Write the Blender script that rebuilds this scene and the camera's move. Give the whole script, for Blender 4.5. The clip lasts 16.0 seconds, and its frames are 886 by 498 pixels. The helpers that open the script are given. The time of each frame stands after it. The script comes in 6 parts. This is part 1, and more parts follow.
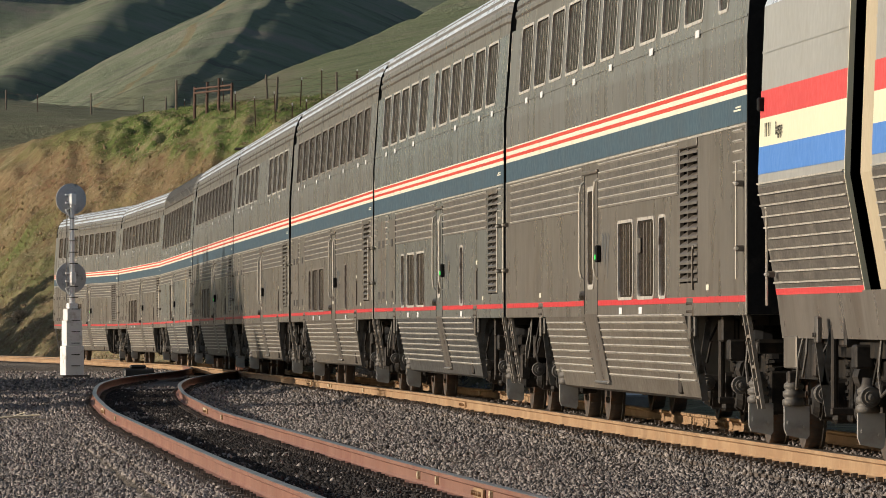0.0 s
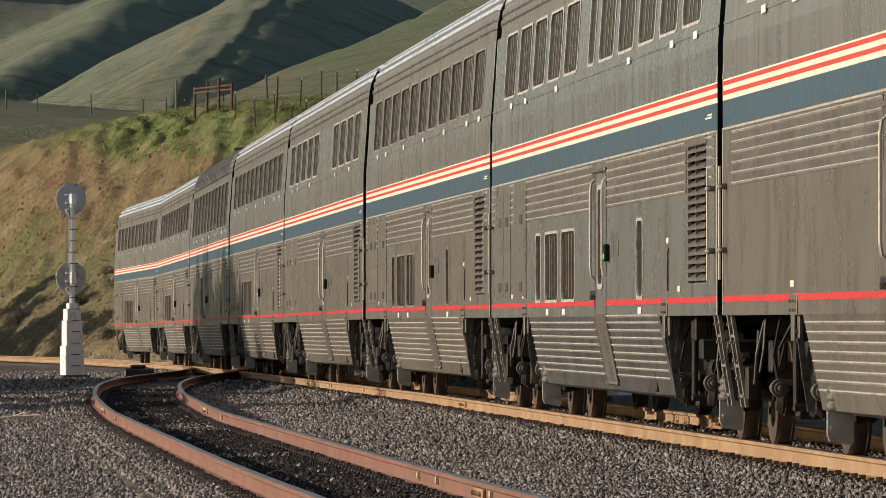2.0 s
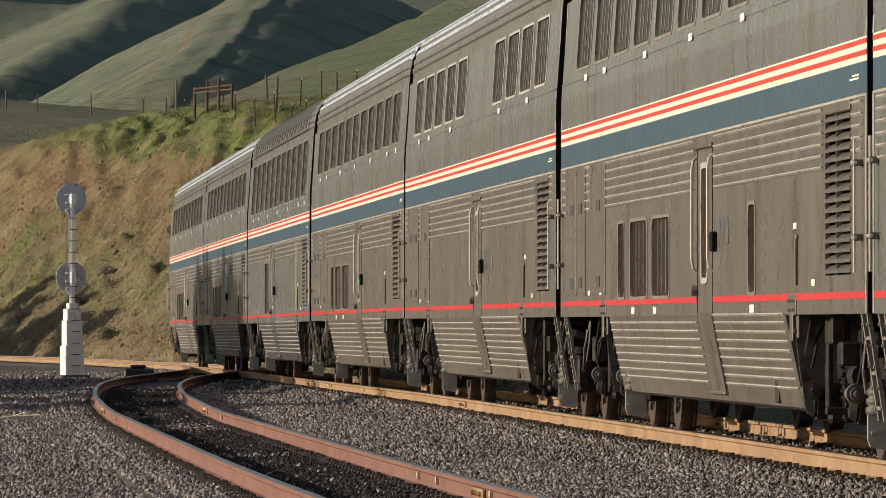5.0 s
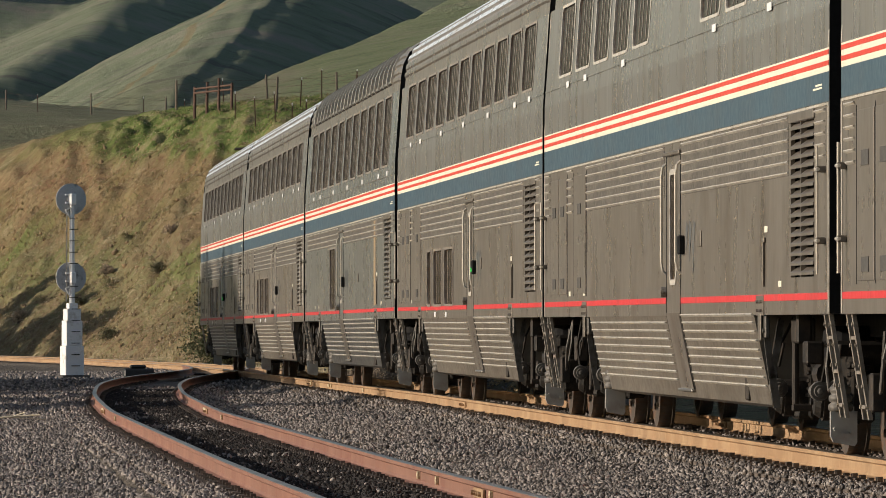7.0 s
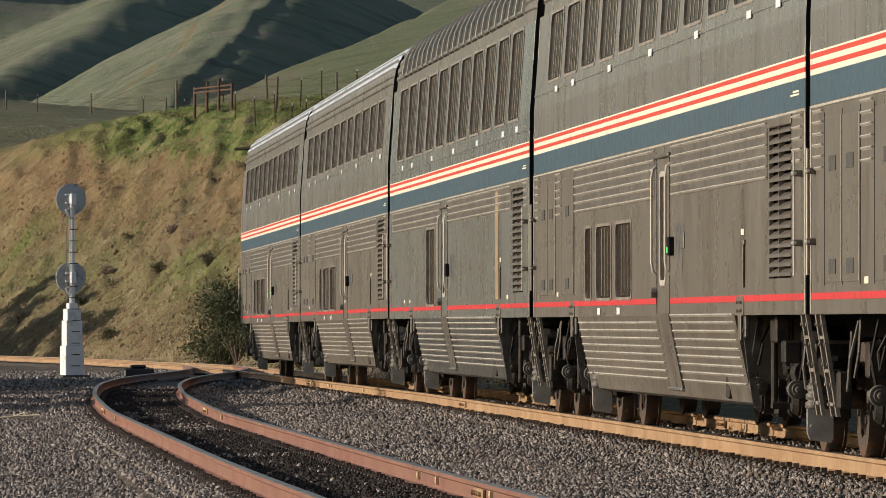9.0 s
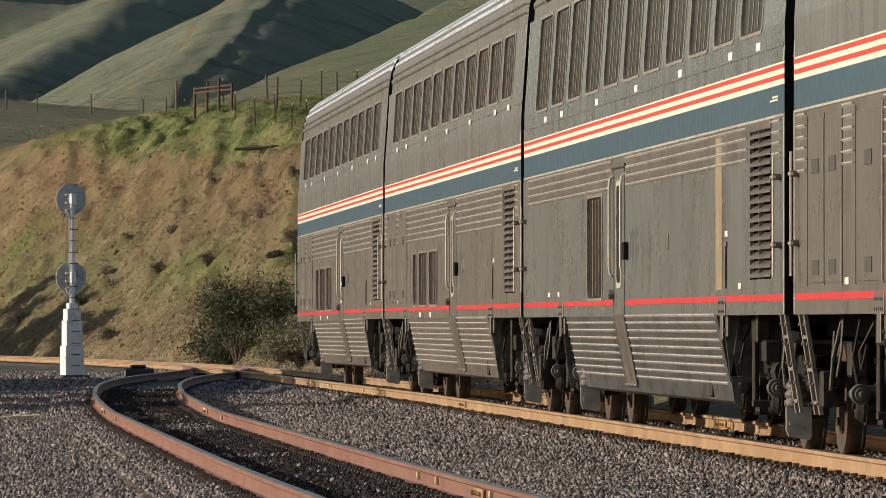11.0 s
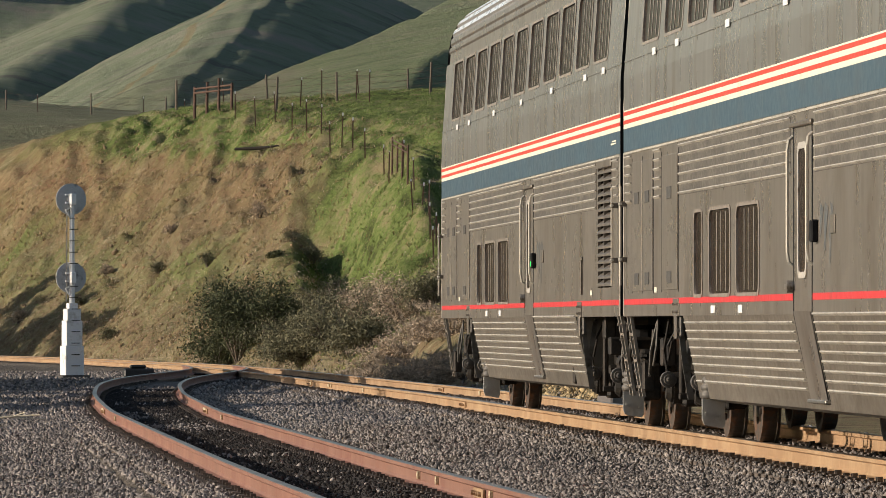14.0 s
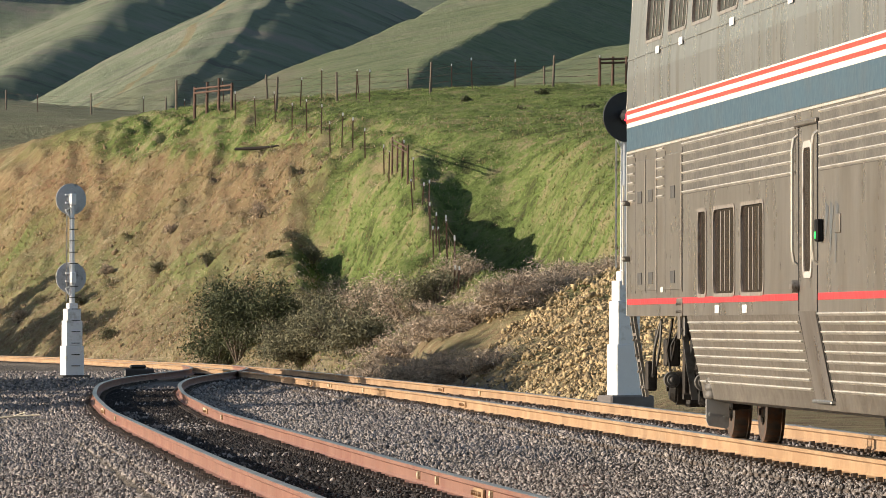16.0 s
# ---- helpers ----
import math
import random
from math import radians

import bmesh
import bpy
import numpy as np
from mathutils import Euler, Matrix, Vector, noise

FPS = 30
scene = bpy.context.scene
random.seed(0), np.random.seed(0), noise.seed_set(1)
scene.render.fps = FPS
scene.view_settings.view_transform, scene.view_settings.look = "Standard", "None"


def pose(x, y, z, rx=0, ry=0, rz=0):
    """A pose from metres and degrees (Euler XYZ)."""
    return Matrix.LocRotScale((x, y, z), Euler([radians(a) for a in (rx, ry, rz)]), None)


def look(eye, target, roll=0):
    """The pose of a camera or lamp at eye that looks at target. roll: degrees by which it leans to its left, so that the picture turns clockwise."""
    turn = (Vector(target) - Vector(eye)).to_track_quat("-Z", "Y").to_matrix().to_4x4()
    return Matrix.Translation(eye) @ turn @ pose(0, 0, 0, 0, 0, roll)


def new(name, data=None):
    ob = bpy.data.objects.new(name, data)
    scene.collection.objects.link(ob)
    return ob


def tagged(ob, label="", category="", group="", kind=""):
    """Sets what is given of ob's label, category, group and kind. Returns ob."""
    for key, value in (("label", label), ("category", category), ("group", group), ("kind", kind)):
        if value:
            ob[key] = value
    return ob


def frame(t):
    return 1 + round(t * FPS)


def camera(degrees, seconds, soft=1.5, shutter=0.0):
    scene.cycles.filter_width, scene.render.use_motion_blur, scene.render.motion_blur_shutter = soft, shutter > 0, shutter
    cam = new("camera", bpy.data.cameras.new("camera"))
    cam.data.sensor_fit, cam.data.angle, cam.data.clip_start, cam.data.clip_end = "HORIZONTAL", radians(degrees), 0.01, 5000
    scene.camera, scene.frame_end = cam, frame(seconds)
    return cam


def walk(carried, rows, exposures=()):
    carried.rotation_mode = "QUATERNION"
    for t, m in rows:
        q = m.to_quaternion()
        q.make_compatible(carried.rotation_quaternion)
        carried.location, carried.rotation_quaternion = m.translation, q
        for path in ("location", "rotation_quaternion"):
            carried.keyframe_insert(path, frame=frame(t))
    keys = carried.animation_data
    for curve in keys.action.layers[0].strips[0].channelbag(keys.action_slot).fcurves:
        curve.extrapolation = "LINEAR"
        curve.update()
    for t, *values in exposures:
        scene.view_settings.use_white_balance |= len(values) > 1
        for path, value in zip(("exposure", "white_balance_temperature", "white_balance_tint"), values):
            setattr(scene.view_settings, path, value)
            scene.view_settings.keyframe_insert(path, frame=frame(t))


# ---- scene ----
cam = camera(7.028, 16.0, soft=0.7)
EYE_Z = 1.06
walk(cam, [(0.0, pose(0, 0, EYE_Z, 90.587, 0, 0)), (16.0, pose(0, 0, EYE_Z, 90.587, 0, 0))], [(0.0, -0.01), (13.0, 0.05), (14.5, 0.22), (15.6, 0.24), (16.0, 0.68)])

# ---- light ----
SUN_EL, SUN_AHEAD = radians(15.0), radians(-5.0)   # height of the sun, and how far beyond square-left it stands
sun_way = Vector((-math.cos(SUN_EL) * math.cos(SUN_AHEAD), math.cos(SUN_EL) * math.sin(SUN_AHEAD), math.sin(SUN_EL)))
world = bpy.data.worlds.new("sky")
scene.world = world
world.use_nodes = True
sky = world.node_tree.nodes.new("ShaderNodeTexSky")
sky.sky_type, sky.sun_disc = "NISHITA", False
sky.sun_elevation, sky.sun_rotation = SUN_EL, math.atan2(sun_way.x, sun_way.y)
world.node_tree.nodes["Background"].inputs["Strength"].default_value = 0.095
world.node_tree.links.new(sky.outputs["Color"], world.node_tree.nodes["Background"].inputs["Color"])
lamp = bpy.data.lights.new("sun", "SUN")
lamp.energy, lamp.angle, lamp.color = 4.5, radians(0.6), (1.0, 0.875, 0.725)
sun_lamp = new("sun", lamp)
sun_lamp.matrix_world = look(sun_way * 100, (0, 0, 0))


# ---- materials ----
def material(name, base, rough=0.7, metal=0.0, vary=0.25, scale=4.0, fine=40.0, bump=0.2, dirt=None, dirt_amount=0.5,
             spec=0.5, stretch=(1, 1, 1), per_piece=0.0, distance=0.01, coords="Object", ior=1.5):
    """Base colour varied at two scales, a second colour laid over it in patches, and fine relief."""
    m = bpy.data.materials.new(name)
    m.use_nodes = True
    nt = m.node_tree
    N, L = nt.nodes, nt.links
    b = N["Principled BSDF"]
    tc, mp = N.new("ShaderNodeTexCoord"), N.new("ShaderNodeMapping")
    mp.inputs["Scale"].default_value = stretch
    L.new(tc.outputs[coords], mp.inputs["Vector"])

    def noise_tex(s, detail=4.0, rough_=0.6):
        n = N.new("ShaderNodeTexNoise")
        n.inputs["Scale"].default_value, n.inputs["Detail"].default_value, n.inputs["Roughness"].default_value = s, detail, rough_
        L.new(mp.outputs["Vector"], n.inputs["Vector"])
        return n

    def ramp(src, lo, hi, a=0.0, z=1.0):
        r = N.new("ShaderNodeMapRange")
        r.inputs["From Min"].default_value, r.inputs["From Max"].default_value = lo, hi
        r.inputs["To Min"].default_value, r.inputs["To Max"].default_value = a, z
        L.new(src, r.inputs["Value"])
        return r.outputs["Result"]

    def mix(fac, c1, c2, kind="MIX"):
        x = N.new("ShaderNodeMix")
        x.data_type, x.blend_type = "RGBA", kind
        for sock, v in ((x.inputs[0], fac), (x.inputs[6], c1), (x.inputs[7], c2)):
            if isinstance(v, (int, float)):
                sock.default_value = v
            elif isinstance(v, tuple):
                sock.default_value = (*v, 1)
            else:
                L.new(v, sock)
        return x.outputs[2]

    big, small = noise_tex(scale), noise_tex(fine)
    dark = tuple(c * (1 - vary) for c in base)
    light = tuple(min(1, c * (1 + vary)) for c in base)
    col = mix(ramp(big.outputs["Fac"], 0.3, 0.7), dark, light)
    col = mix(ramp(small.outputs["Fac"], 0.3, 0.7, 0.0, 0.5), col, tuple(c * (1 - vary) for c in base))
    if dirt:
        patch = noise_tex(scale * 1.7 + 0.3, 6.0, 0.7)
        col = mix(ramp(patch.outputs["Fac"], 0.62 - 0.3 * dirt_amount, 0.78 - 0.3 * dirt_amount), col, dirt)
    if per_piece:
        oi = N.new("ShaderNodeObjectInfo")
        geo = N.new("ShaderNodeNewGeometry")
        add = N.new("ShaderNodeMath")
        add.operation = "ADD"
        L.new(oi.outputs["Random"], add.inputs[0])
        L.new(geo.outputs["Random Per Island"], add.inputs[1])
        fr = N.new("ShaderNodeMath")
        fr.operation = "FRACT"
        L.new(add.outputs[0], fr.inputs[0])
        v = ramp(fr.outputs[0], 0, 1, 1 - per_piece, 1 + per_piece)
        hsv = N.new("ShaderNodeHueSaturation")
        L.new(col, hsv.inputs["Color"])
        L.new(v, hsv.inputs["Value"])
        col = hsv.outputs["Color"]
    L.new(col, b.inputs["Base Color"])
    b.inputs["Metallic"].default_value = metal
    b.inputs["IOR"].default_value = ior
    b.inputs["Specular IOR Level"].default_value = spec
    L.new(ramp(small.outputs["Fac"], 0.2, 0.8, max(0.02, rough - 0.1), min(1, rough + 0.1)), b.inputs["Roughness"])
    if bump:
        bp = N.new("ShaderNodeBump")
        bp.inputs["Strength"].default_value, bp.inputs["Distance"].default_value = bump, distance
        L.new(small.outputs["Fac"], bp.inputs["Height"])
        L.new(bp.outputs["Normal"], b.inputs["Normal"])
    return m


CAR_PAINT = material("car_paint", (0.198, 0.177, 0.154), 0.31, 0.15, 0.10, 0.9, 3.0, 0.0, (0.150, 0.128, 0.106), 0.5, stretch=(1, 1, 0.45), spec=0.5)
# Lighter and bluer than CAR_PAINT: the upper side's sky sheen put into colour.
UPPER_PAINT = material("upper_paint", (0.224, 0.220, 0.208), 0.29, 0.15, 0.09, 1.2, 3.0, 0.0, (0.175, 0.160, 0.140), 0.45, stretch=(1, 1, 0.10), spec=0.5)
# Bluish, darker-skirted paint for two carriages; the cast holds reflected sky as colour.
SKY_SIDE = material("sky_tinted_side", (0.194, 0.196, 0.183), 0.30, 0.15, 0.10, 0.9, 3.0, 0.0, (0.158, 0.155, 0.142), 0.5, stretch=(1, 1, 0.45), spec=0.5)
SKY_UPPER = material("sky_tinted_upper", (0.222, 0.238, 0.233), 0.27, 0.15, 0.11, 1.2, 3.5, 0.0, (0.175, 0.175, 0.165), 0.45, stretch=(1, 1, 0.10), spec=0.5)
SKY_SKIRT = material("sky_tinted_skirt", (0.118, 0.116, 0.110), 0.36, 0.2, 0.2, 1.2, 7.0, 0.0, (0.055, 0.052, 0.050), 0.5, stretch=(1, 0.6, 1.6))
GRILLE = material("grille_dark", (0.075, 0.07, 0.064), 0.6, 0, 0.2, 3.0, 20.0, 0.0)
STEP_GREY = material("step_grey", (0.30, 0.265, 0.225), 0.5, 0.1, 0.25, 3.0, 20.0, 0.0, (0.16, 0.13, 0.10), 0.5)
FLUTED = material("fluted_panel", (0.165, 0.148, 0.128), 0.42, 0.15, 0.3, 2.2, 16.0, 0.0, (0.095, 0.085, 0.075), 0.55, stretch=(1, 0.6, 1.5), spec=0.4)
# Pale blue base puts the sky's reflection into the metal's colour.
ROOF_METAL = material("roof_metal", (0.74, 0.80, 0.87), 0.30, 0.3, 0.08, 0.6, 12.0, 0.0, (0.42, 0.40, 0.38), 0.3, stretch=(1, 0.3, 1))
# Groove faces darkened: grime plus the groove's own shade, laid into the colour.
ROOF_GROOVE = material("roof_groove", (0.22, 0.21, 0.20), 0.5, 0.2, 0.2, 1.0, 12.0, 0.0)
RIB_METAL = material("rib_metal", (0.60, 0.56, 0.49), 0.36, 0.2, 0.2, 1.5, 20.0, 0.0, (0.34, 0.30, 0.25), 0.4)
POLISHED = material("polished_rail", (0.62, 0.58, 0.51), 0.32, 0.3, 0.1, 2.0, 20.0, 0.0, (0.5, 0.44, 0.36), 0.3)
SKIRT = material("skirt_paint", (0.185, 0.162, 0.135), 0.42, 0.2, 0.24, 0.8, 9.0, 0.0, (0.115, 0.098, 0.078), 0.6, stretch=(1, 0.8, 1.4))
WHITE_BAND = material("white_band", (0.80, 0.76, 0.62), 0.45, 0, 0.06, 0.8, 14.0, 0.02, (0.6, 0.54, 0.42), 0.2)
RED_BAND = material("red_band", (0.66, 0.065, 0.042), 0.45, 0, 0.08, 0.8, 14.0, 0.02, (0.5, 0.1, 0.06), 0.2)
RED_LINE = material("red_line", (0.62, 0.045, 0.05), 0.45, 0, 0.1, 0.8, 14.0, 0.02, (0.38, 0.06, 0.05), 0.3)
TEAL_BAND = material("teal_band", (0.060, 0.104, 0.140), 0.42, 0, 0.1, 0.5, 12.0, 0.02, (0.07, 0.10, 0.125), 0.4)
# Matt black for rubber and lamps; also stands in for shade in gaps.
BLACK = material("matt_black", (0.008, 0.008, 0.009), 0.8, 0, 0.3, 3.0, 30.0, 0.1, (0.02, 0.018, 0.016), 0.3, spec=0.2)
UNDER = material("underframe_grime", (0.016, 0.0145, 0.013), 0.8, 0.1, 0.4, 3.0, 25.0, 0.3, (0.035, 0.027, 0.02), 0.5, spec=0.18)
BOGIE_GREY = material("bogie_grey", (0.026, 0.023, 0.020), 0.65, 0.2, 0.35, 3.0, 25.0, 0.3, (0.05, 0.039, 0.031), 0.6, spec=0.3)
STEEL = material("worn_steel", (0.42, 0.40, 0.37), 0.35, 0.8, 0.2, 3.0, 40.0, 0.1, (0.14, 0.10, 0.07), 0.4)
WHEEL = material("wheel_steel", (0.12, 0.10, 0.085), 0.55, 0.5, 0.3, 3.0, 30.0, 0.15, (0.2, 0.09, 0.045), 0.4)
ALU = material("bright_frame", (0.66, 0.62, 0.56), 0.35, 0.2, 0.15, 3.0, 30.0, 0.05, (0.22, 0.16, 0.12), 0.35)
# Brown streaked base stands in for reflections and curtain streaks in the panes.
GLASS = material("tinted_glass", (0.042, 0.030, 0.024), 0.22, 0, 0.6, 1.6, 5.0, 0.2, stretch=(1, 2.5, 0.1), distance=0.01, ior=1.15)
RAIL_RUST = material("rail_rust", (0.34, 0.21, 0.115), 0.75, 0.1, 0.2, 0.6, 30.0, 0.15, (0.40, 0.27, 0.155), 0.5)
RAIL_RED = material("siding_rust", (0.245, 0.125, 0.088), 0.72, 0.1, 0.22, 0.6, 30.0, 0.15, (0.20, 0.085, 0.06), 0.5)
RAIL_TOP = material("rail_head", (0.34, 0.29, 0.24), 0.34, 0.8, 0.2, 0.8, 30.0, 0.1, (0.22, 0.13, 0.08), 0.4)
TIE_WOOD = material("tie_wood", (0.07, 0.055, 0.045), 0.85, 0, 0.3, 2.0, 30.0, 0.5, (0.13, 0.10, 0.08), 0.5, per_piece=0.25)
BALLAST = material("ballast_stone", (0.215, 0.188, 0.172), 0.8, 0, 0.25, 3.0, 60.0, 0.4, per_piece=0.75)
WHITE_PAINT = material("white_paint", (0.80, 0.80, 0.80), 0.5, 0, 0.06, 1.5, 20.0, 0.1, (0.5, 0.47, 0.42), 0.3)
DISC_BLACK = material("disc_black", (0.02, 0.02, 0.022), 0.5, 0, 0.2, 2.0, 20.0, 0.05)
DISC_BACK = material("disc_back", (0.46, 0.47, 0.49), 0.5, 0.1, 0.2, 2.0, 20.0, 0.05, (0.2, 0.2, 0.2), 0.3)
RUST_POST = material("rusty_post", (0.11, 0.06, 0.042), 0.8, 0.2, 0.3, 3.0, 40.0, 0.2)
DRY_WOOD = material("dry_wood", (0.14, 0.11, 0.085), 0.85, 0, 0.3, 3.0, 30.0, 0.4)


# ---- building helpers ----
def mesh_of(name, verts, faces, mats, indices=None, smooth=False):
    me = bpy.data.meshes.new(name)
    me.from_pydata([tuple(v) for v in verts], [], faces)
    for m in mats if isinstance(mats, (list, tuple)) else [mats]:
        me.materials.append(m)
    if indices is not None:
        me.polygons.foreach_set("material_index", indices)
    if smooth:
        me.polygons.foreach_set("use_smooth", [True] * len(me.polygons))
    me.update()
    return me


def part(name, data, parent, label="", m=None):
    ob = new(name, data)
    ob.parent = parent
    if m is not None:
        ob.matrix_basis = m
    return tagged(ob, label) if label else ob


class Builder:
    """Collects boxes, tubes and sheets into one mesh."""

    def __init__(self):
        self.v, self.f, self.i = [], [], []

    def add(self, verts, faces, mat=0):
        n = len(self.v)
        self.v += [tuple(v) for v in verts]
        self.f += [tuple(n + k for k in fc) for fc in faces]
        self.i += [mat] * len(faces)
        return self

    def box(self, lo, hi, mat=0, bevel=0.0, m=None):
        (x0, y0, z0), (x1, y1, z1) = lo, hi
        if bevel <= 0:
            vs = [(x, y, z) for x in (x0, x1) for y in (y0, y1) for z in (z0, z1)]
            fs = [(0, 1, 3, 2), (4, 6, 7, 5), (0, 4, 5, 1), (2, 3, 7, 6), (0, 2, 6, 4), (1, 5, 7, 3)]
        else:
            bm = bmesh.new()
            bmesh.ops.create_cube(bm, size=1)
            for v in bm.verts:
                v.co = Vector((x0 + (v.co.x + .5) * (x1 - x0), y0 + (v.co.y + .5) * (y1 - y0), z0 + (v.co.z + .5) * (z1 - z0)))
            bmesh.ops.bevel(bm, geom=bm.edges[:], offset=bevel, segments=1, affect="EDGES")
            bm.verts.ensure_lookup_table()
            vs, fs = [v.co.copy() for v in bm.verts], [[v.index for v in f.verts] for f in bm.faces]
            bm.free()
        if m is not None:
            vs = [m @ Vector(v) for v in vs]
        return self.add(vs, fs, mat)

    def tube(self, a, b, r0, r1=None, sides=8, mat=0, caps=True):
        a, b = Vector(a), Vector(b)
        r1 = r0 if r1 is None else r1
        q = (b - a).to_track_quat("Z", "Y")
        vs = []
        for p, r in ((a, r0), (b, r1)):
            for k in range(sides):
                w = 2 * math.pi * k / sides
                vs.append(p + q @ Vector((r * math.cos(w), r * math.sin(w), 0)))
        fs = [(k, (k + 1) % sides, sides + (k + 1) % sides, sides + k) for k in range(sides)]
        if caps:
            fs += [tuple(range(sides))[::-1], tuple(range(sides, 2 * sides))]
        return self.add(vs, fs, mat)

    def path(self, pts, r, sides=6, mat=0):
        for a, b in zip(pts, pts[1:]):
            self.tube(a, b, r, r, sides, mat)
        return self

    def lathe(self, rings, axis="x", sides=24, mat=0, centre=(0, 0, 0)):
        """Rings of (place along the axis, radius)."""
        vs = []
        for t, r in rings:
            for k in range(sides):
                w = 2 * math.pi * k / sides
                c, s = r * math.cos(w), r * math.sin(w)
                p = {"x": (t, c, s), "y": (c, t, s), "z": (c, s, t)}[axis]
                vs.append(tuple(p[j] + centre[j] for j in range(3)))
        fs = []
        for j in range(len(rings) - 1):
            for k in range(sides):
                k2 = (k + 1) % sides
                fs.append((j * sides + k, j * sides + k2, (j + 1) * sides + k2, (j + 1) * sides + k))
        fs += [tuple(range(sides))[::-1], tuple(range((len(rings) - 1) * sides, len(rings) * sides))]
        return self.add(vs, fs, mat)

    def mesh(self, name, mats, smooth=False):
        return mesh_of(name, self.v, self.f, mats, self.i, smooth)


# ---- the line of the tracks ----
BEND_S = [0, 50, 90, 130, 160, 190, 220, 250, 290]
BEND = [-0.000294, 0.000086, 0.00001, -0.00004, 0.000119, 0.001639, 0.00188, 0.002183, 0.002487]
STEP = 0.5
LINE_S = np.arange(-300.0, 480.0, STEP)
LINE_T = np.cumsum(np.interp(LINE_S, BEND_S, BEND)) * STEP
LINE_T += 0.07359 - np.interp(0.0, LINE_S, LINE_T)
LINE_X, LINE_Y = np.cumsum(-np.sin(LINE_T)) * STEP, np.cumsum(np.cos(LINE_T)) * STEP
LINE_X += 5.357 - np.interp(0.0, LINE_S, LINE_X)
LINE_Y += 40.0 - np.interp(0.0, LINE_S, LINE_Y)


def grade(s):
    """Height of the rail head along the main line: level, then falling a little."""
    return np.interp(s, [0, 70, 140, 210, 300], [0.0, -0.005, -0.118, -0.288, -0.263])


def line(s, off=0.0):
    """A point of the main line at s metres, off metres to its right, and its heading."""
    x, y, t = (np.interp(s, LINE_S, a) for a in (LINE_X, LINE_Y, LINE_T))
    return x + off * np.cos(t), y + off * np.sin(t), grade(s), t


GAP_S = [-300, -60, -10, 5, 20, 50, 65, 80, 95, 110, 123, 133, 143, 155, 170, 182]
GAP_D = [2.6, 2.6, 4.45, 4.73, 4.89, 4.98, 5.0, 4.85, 4.45, 3.75, 2.85, 1.98, 1.2, 0.55, 0.12, 0.0]
_fine = np.interp(LINE_S, GAP_S, GAP_D)
_soft = np.convolve(np.pad(_fine, 10, mode="edge"), np.ones(21) / 21, mode="valid")


def siding(s, off=0.0):
    """The siding, which leaves the main line by a turnout; s runs along the main line."""
    d = np.interp(s, LINE_S, _soft)
    drop = np.interp(s, [-60, 20, 60, 100, 150, 182], [-0.11, -0.12, -0.16, -0.03, 0.0, 0.0])
    x, y, z, t = line(s, -d)
    return x + off * np.cos(t), y + off * np.sin(t), z + drop, t


SIDE_X, SIDE_Y, SIDE_Z, _ = siding(np.arange(-60, 176, 1.0))


def train_s(gap, t):
    """Where the coupling behind carriage number gap stands at t seconds: the train gathers speed."""
    return 18.434 + 25.91 * gap - (11.8143 * t - 0.00369 * t * t + 0.0020176 * t ** 3)


# ---- ground ----
def smooth_step(a, b, x):
    w = np.clip((x - a) / (b - a), 0, 1)
    return w * w * (3 - 2 * w)


class Waves:
    """Smooth uneven ground: sums of turned sine waves with random phases."""

    def __init__(self, seed, size, octaves=5, gain=0.55):
        rng = np.random.default_rng(seed)
        self.k = []
        amp = 1.0
        for o in range(octaves):
            for _ in range(5):
                w = rng.uniform(0, 2 * math.pi)
                q = 2 * math.pi / (size * rng.uniform(0.7, 1.3)) * 2 ** o
                self.k.append((q * math.cos(w), q * math.sin(w), rng.uniform(0, 6.28), amp / 5))
            amp *= gain

    def __call__(self, x, y):
        return sum(a * np.sin(kx * x + ky * y + ph + 1.3 * np.sin(0.37 * kx * y - 0.53 * ky * x)) for kx, ky, ph, a in self.k)


BANK_WAVE, RILL_WAVE, HILL_WAVE, BED_WAVE, CLOD_WAVE, FAR_WAVE = Waves(3, 16), Waves(8, 4.5, 4), Waves(5, 420, 6), Waves(11, 7, 4), Waves(17, 1.7, 3), Waves(23, 70, 4)


def main_x(y):
    return np.interp(y, LINE_Y, LINE_X)


def ridge(x, y, a, b, left, right, crown=0.0):
    """A spur from a to b (x, y, z) that ends beyond b; crown: width of its flat top; left, right: slopes of its flanks."""
    t = (y - a[1]) / (b[1] - a[1])
    tc = np.clip(t, -0.4, 1.15)
    xc, zc = a[0] + tc * (b[0] - a[0]), a[2] + tc * (b[2] - a[2])
    d = x - xc
    fall = np.where(d < 0, -d * left, np.maximum(d - crown, 0) * right - 0.2 * np.minimum(d, crown))
    fall = np.where(fall > 0, np.sqrt(fall ** 2 + 4.0) - 2.0, fall)
    return zc - fall - 70 * np.clip(-t, 0, 3) ** 1.5 - 60 * np.clip(t - 1.1, 0, 3) ** 1.5


SPUR_B = ((-51, 1300, 43), (-46, 2000, 96))


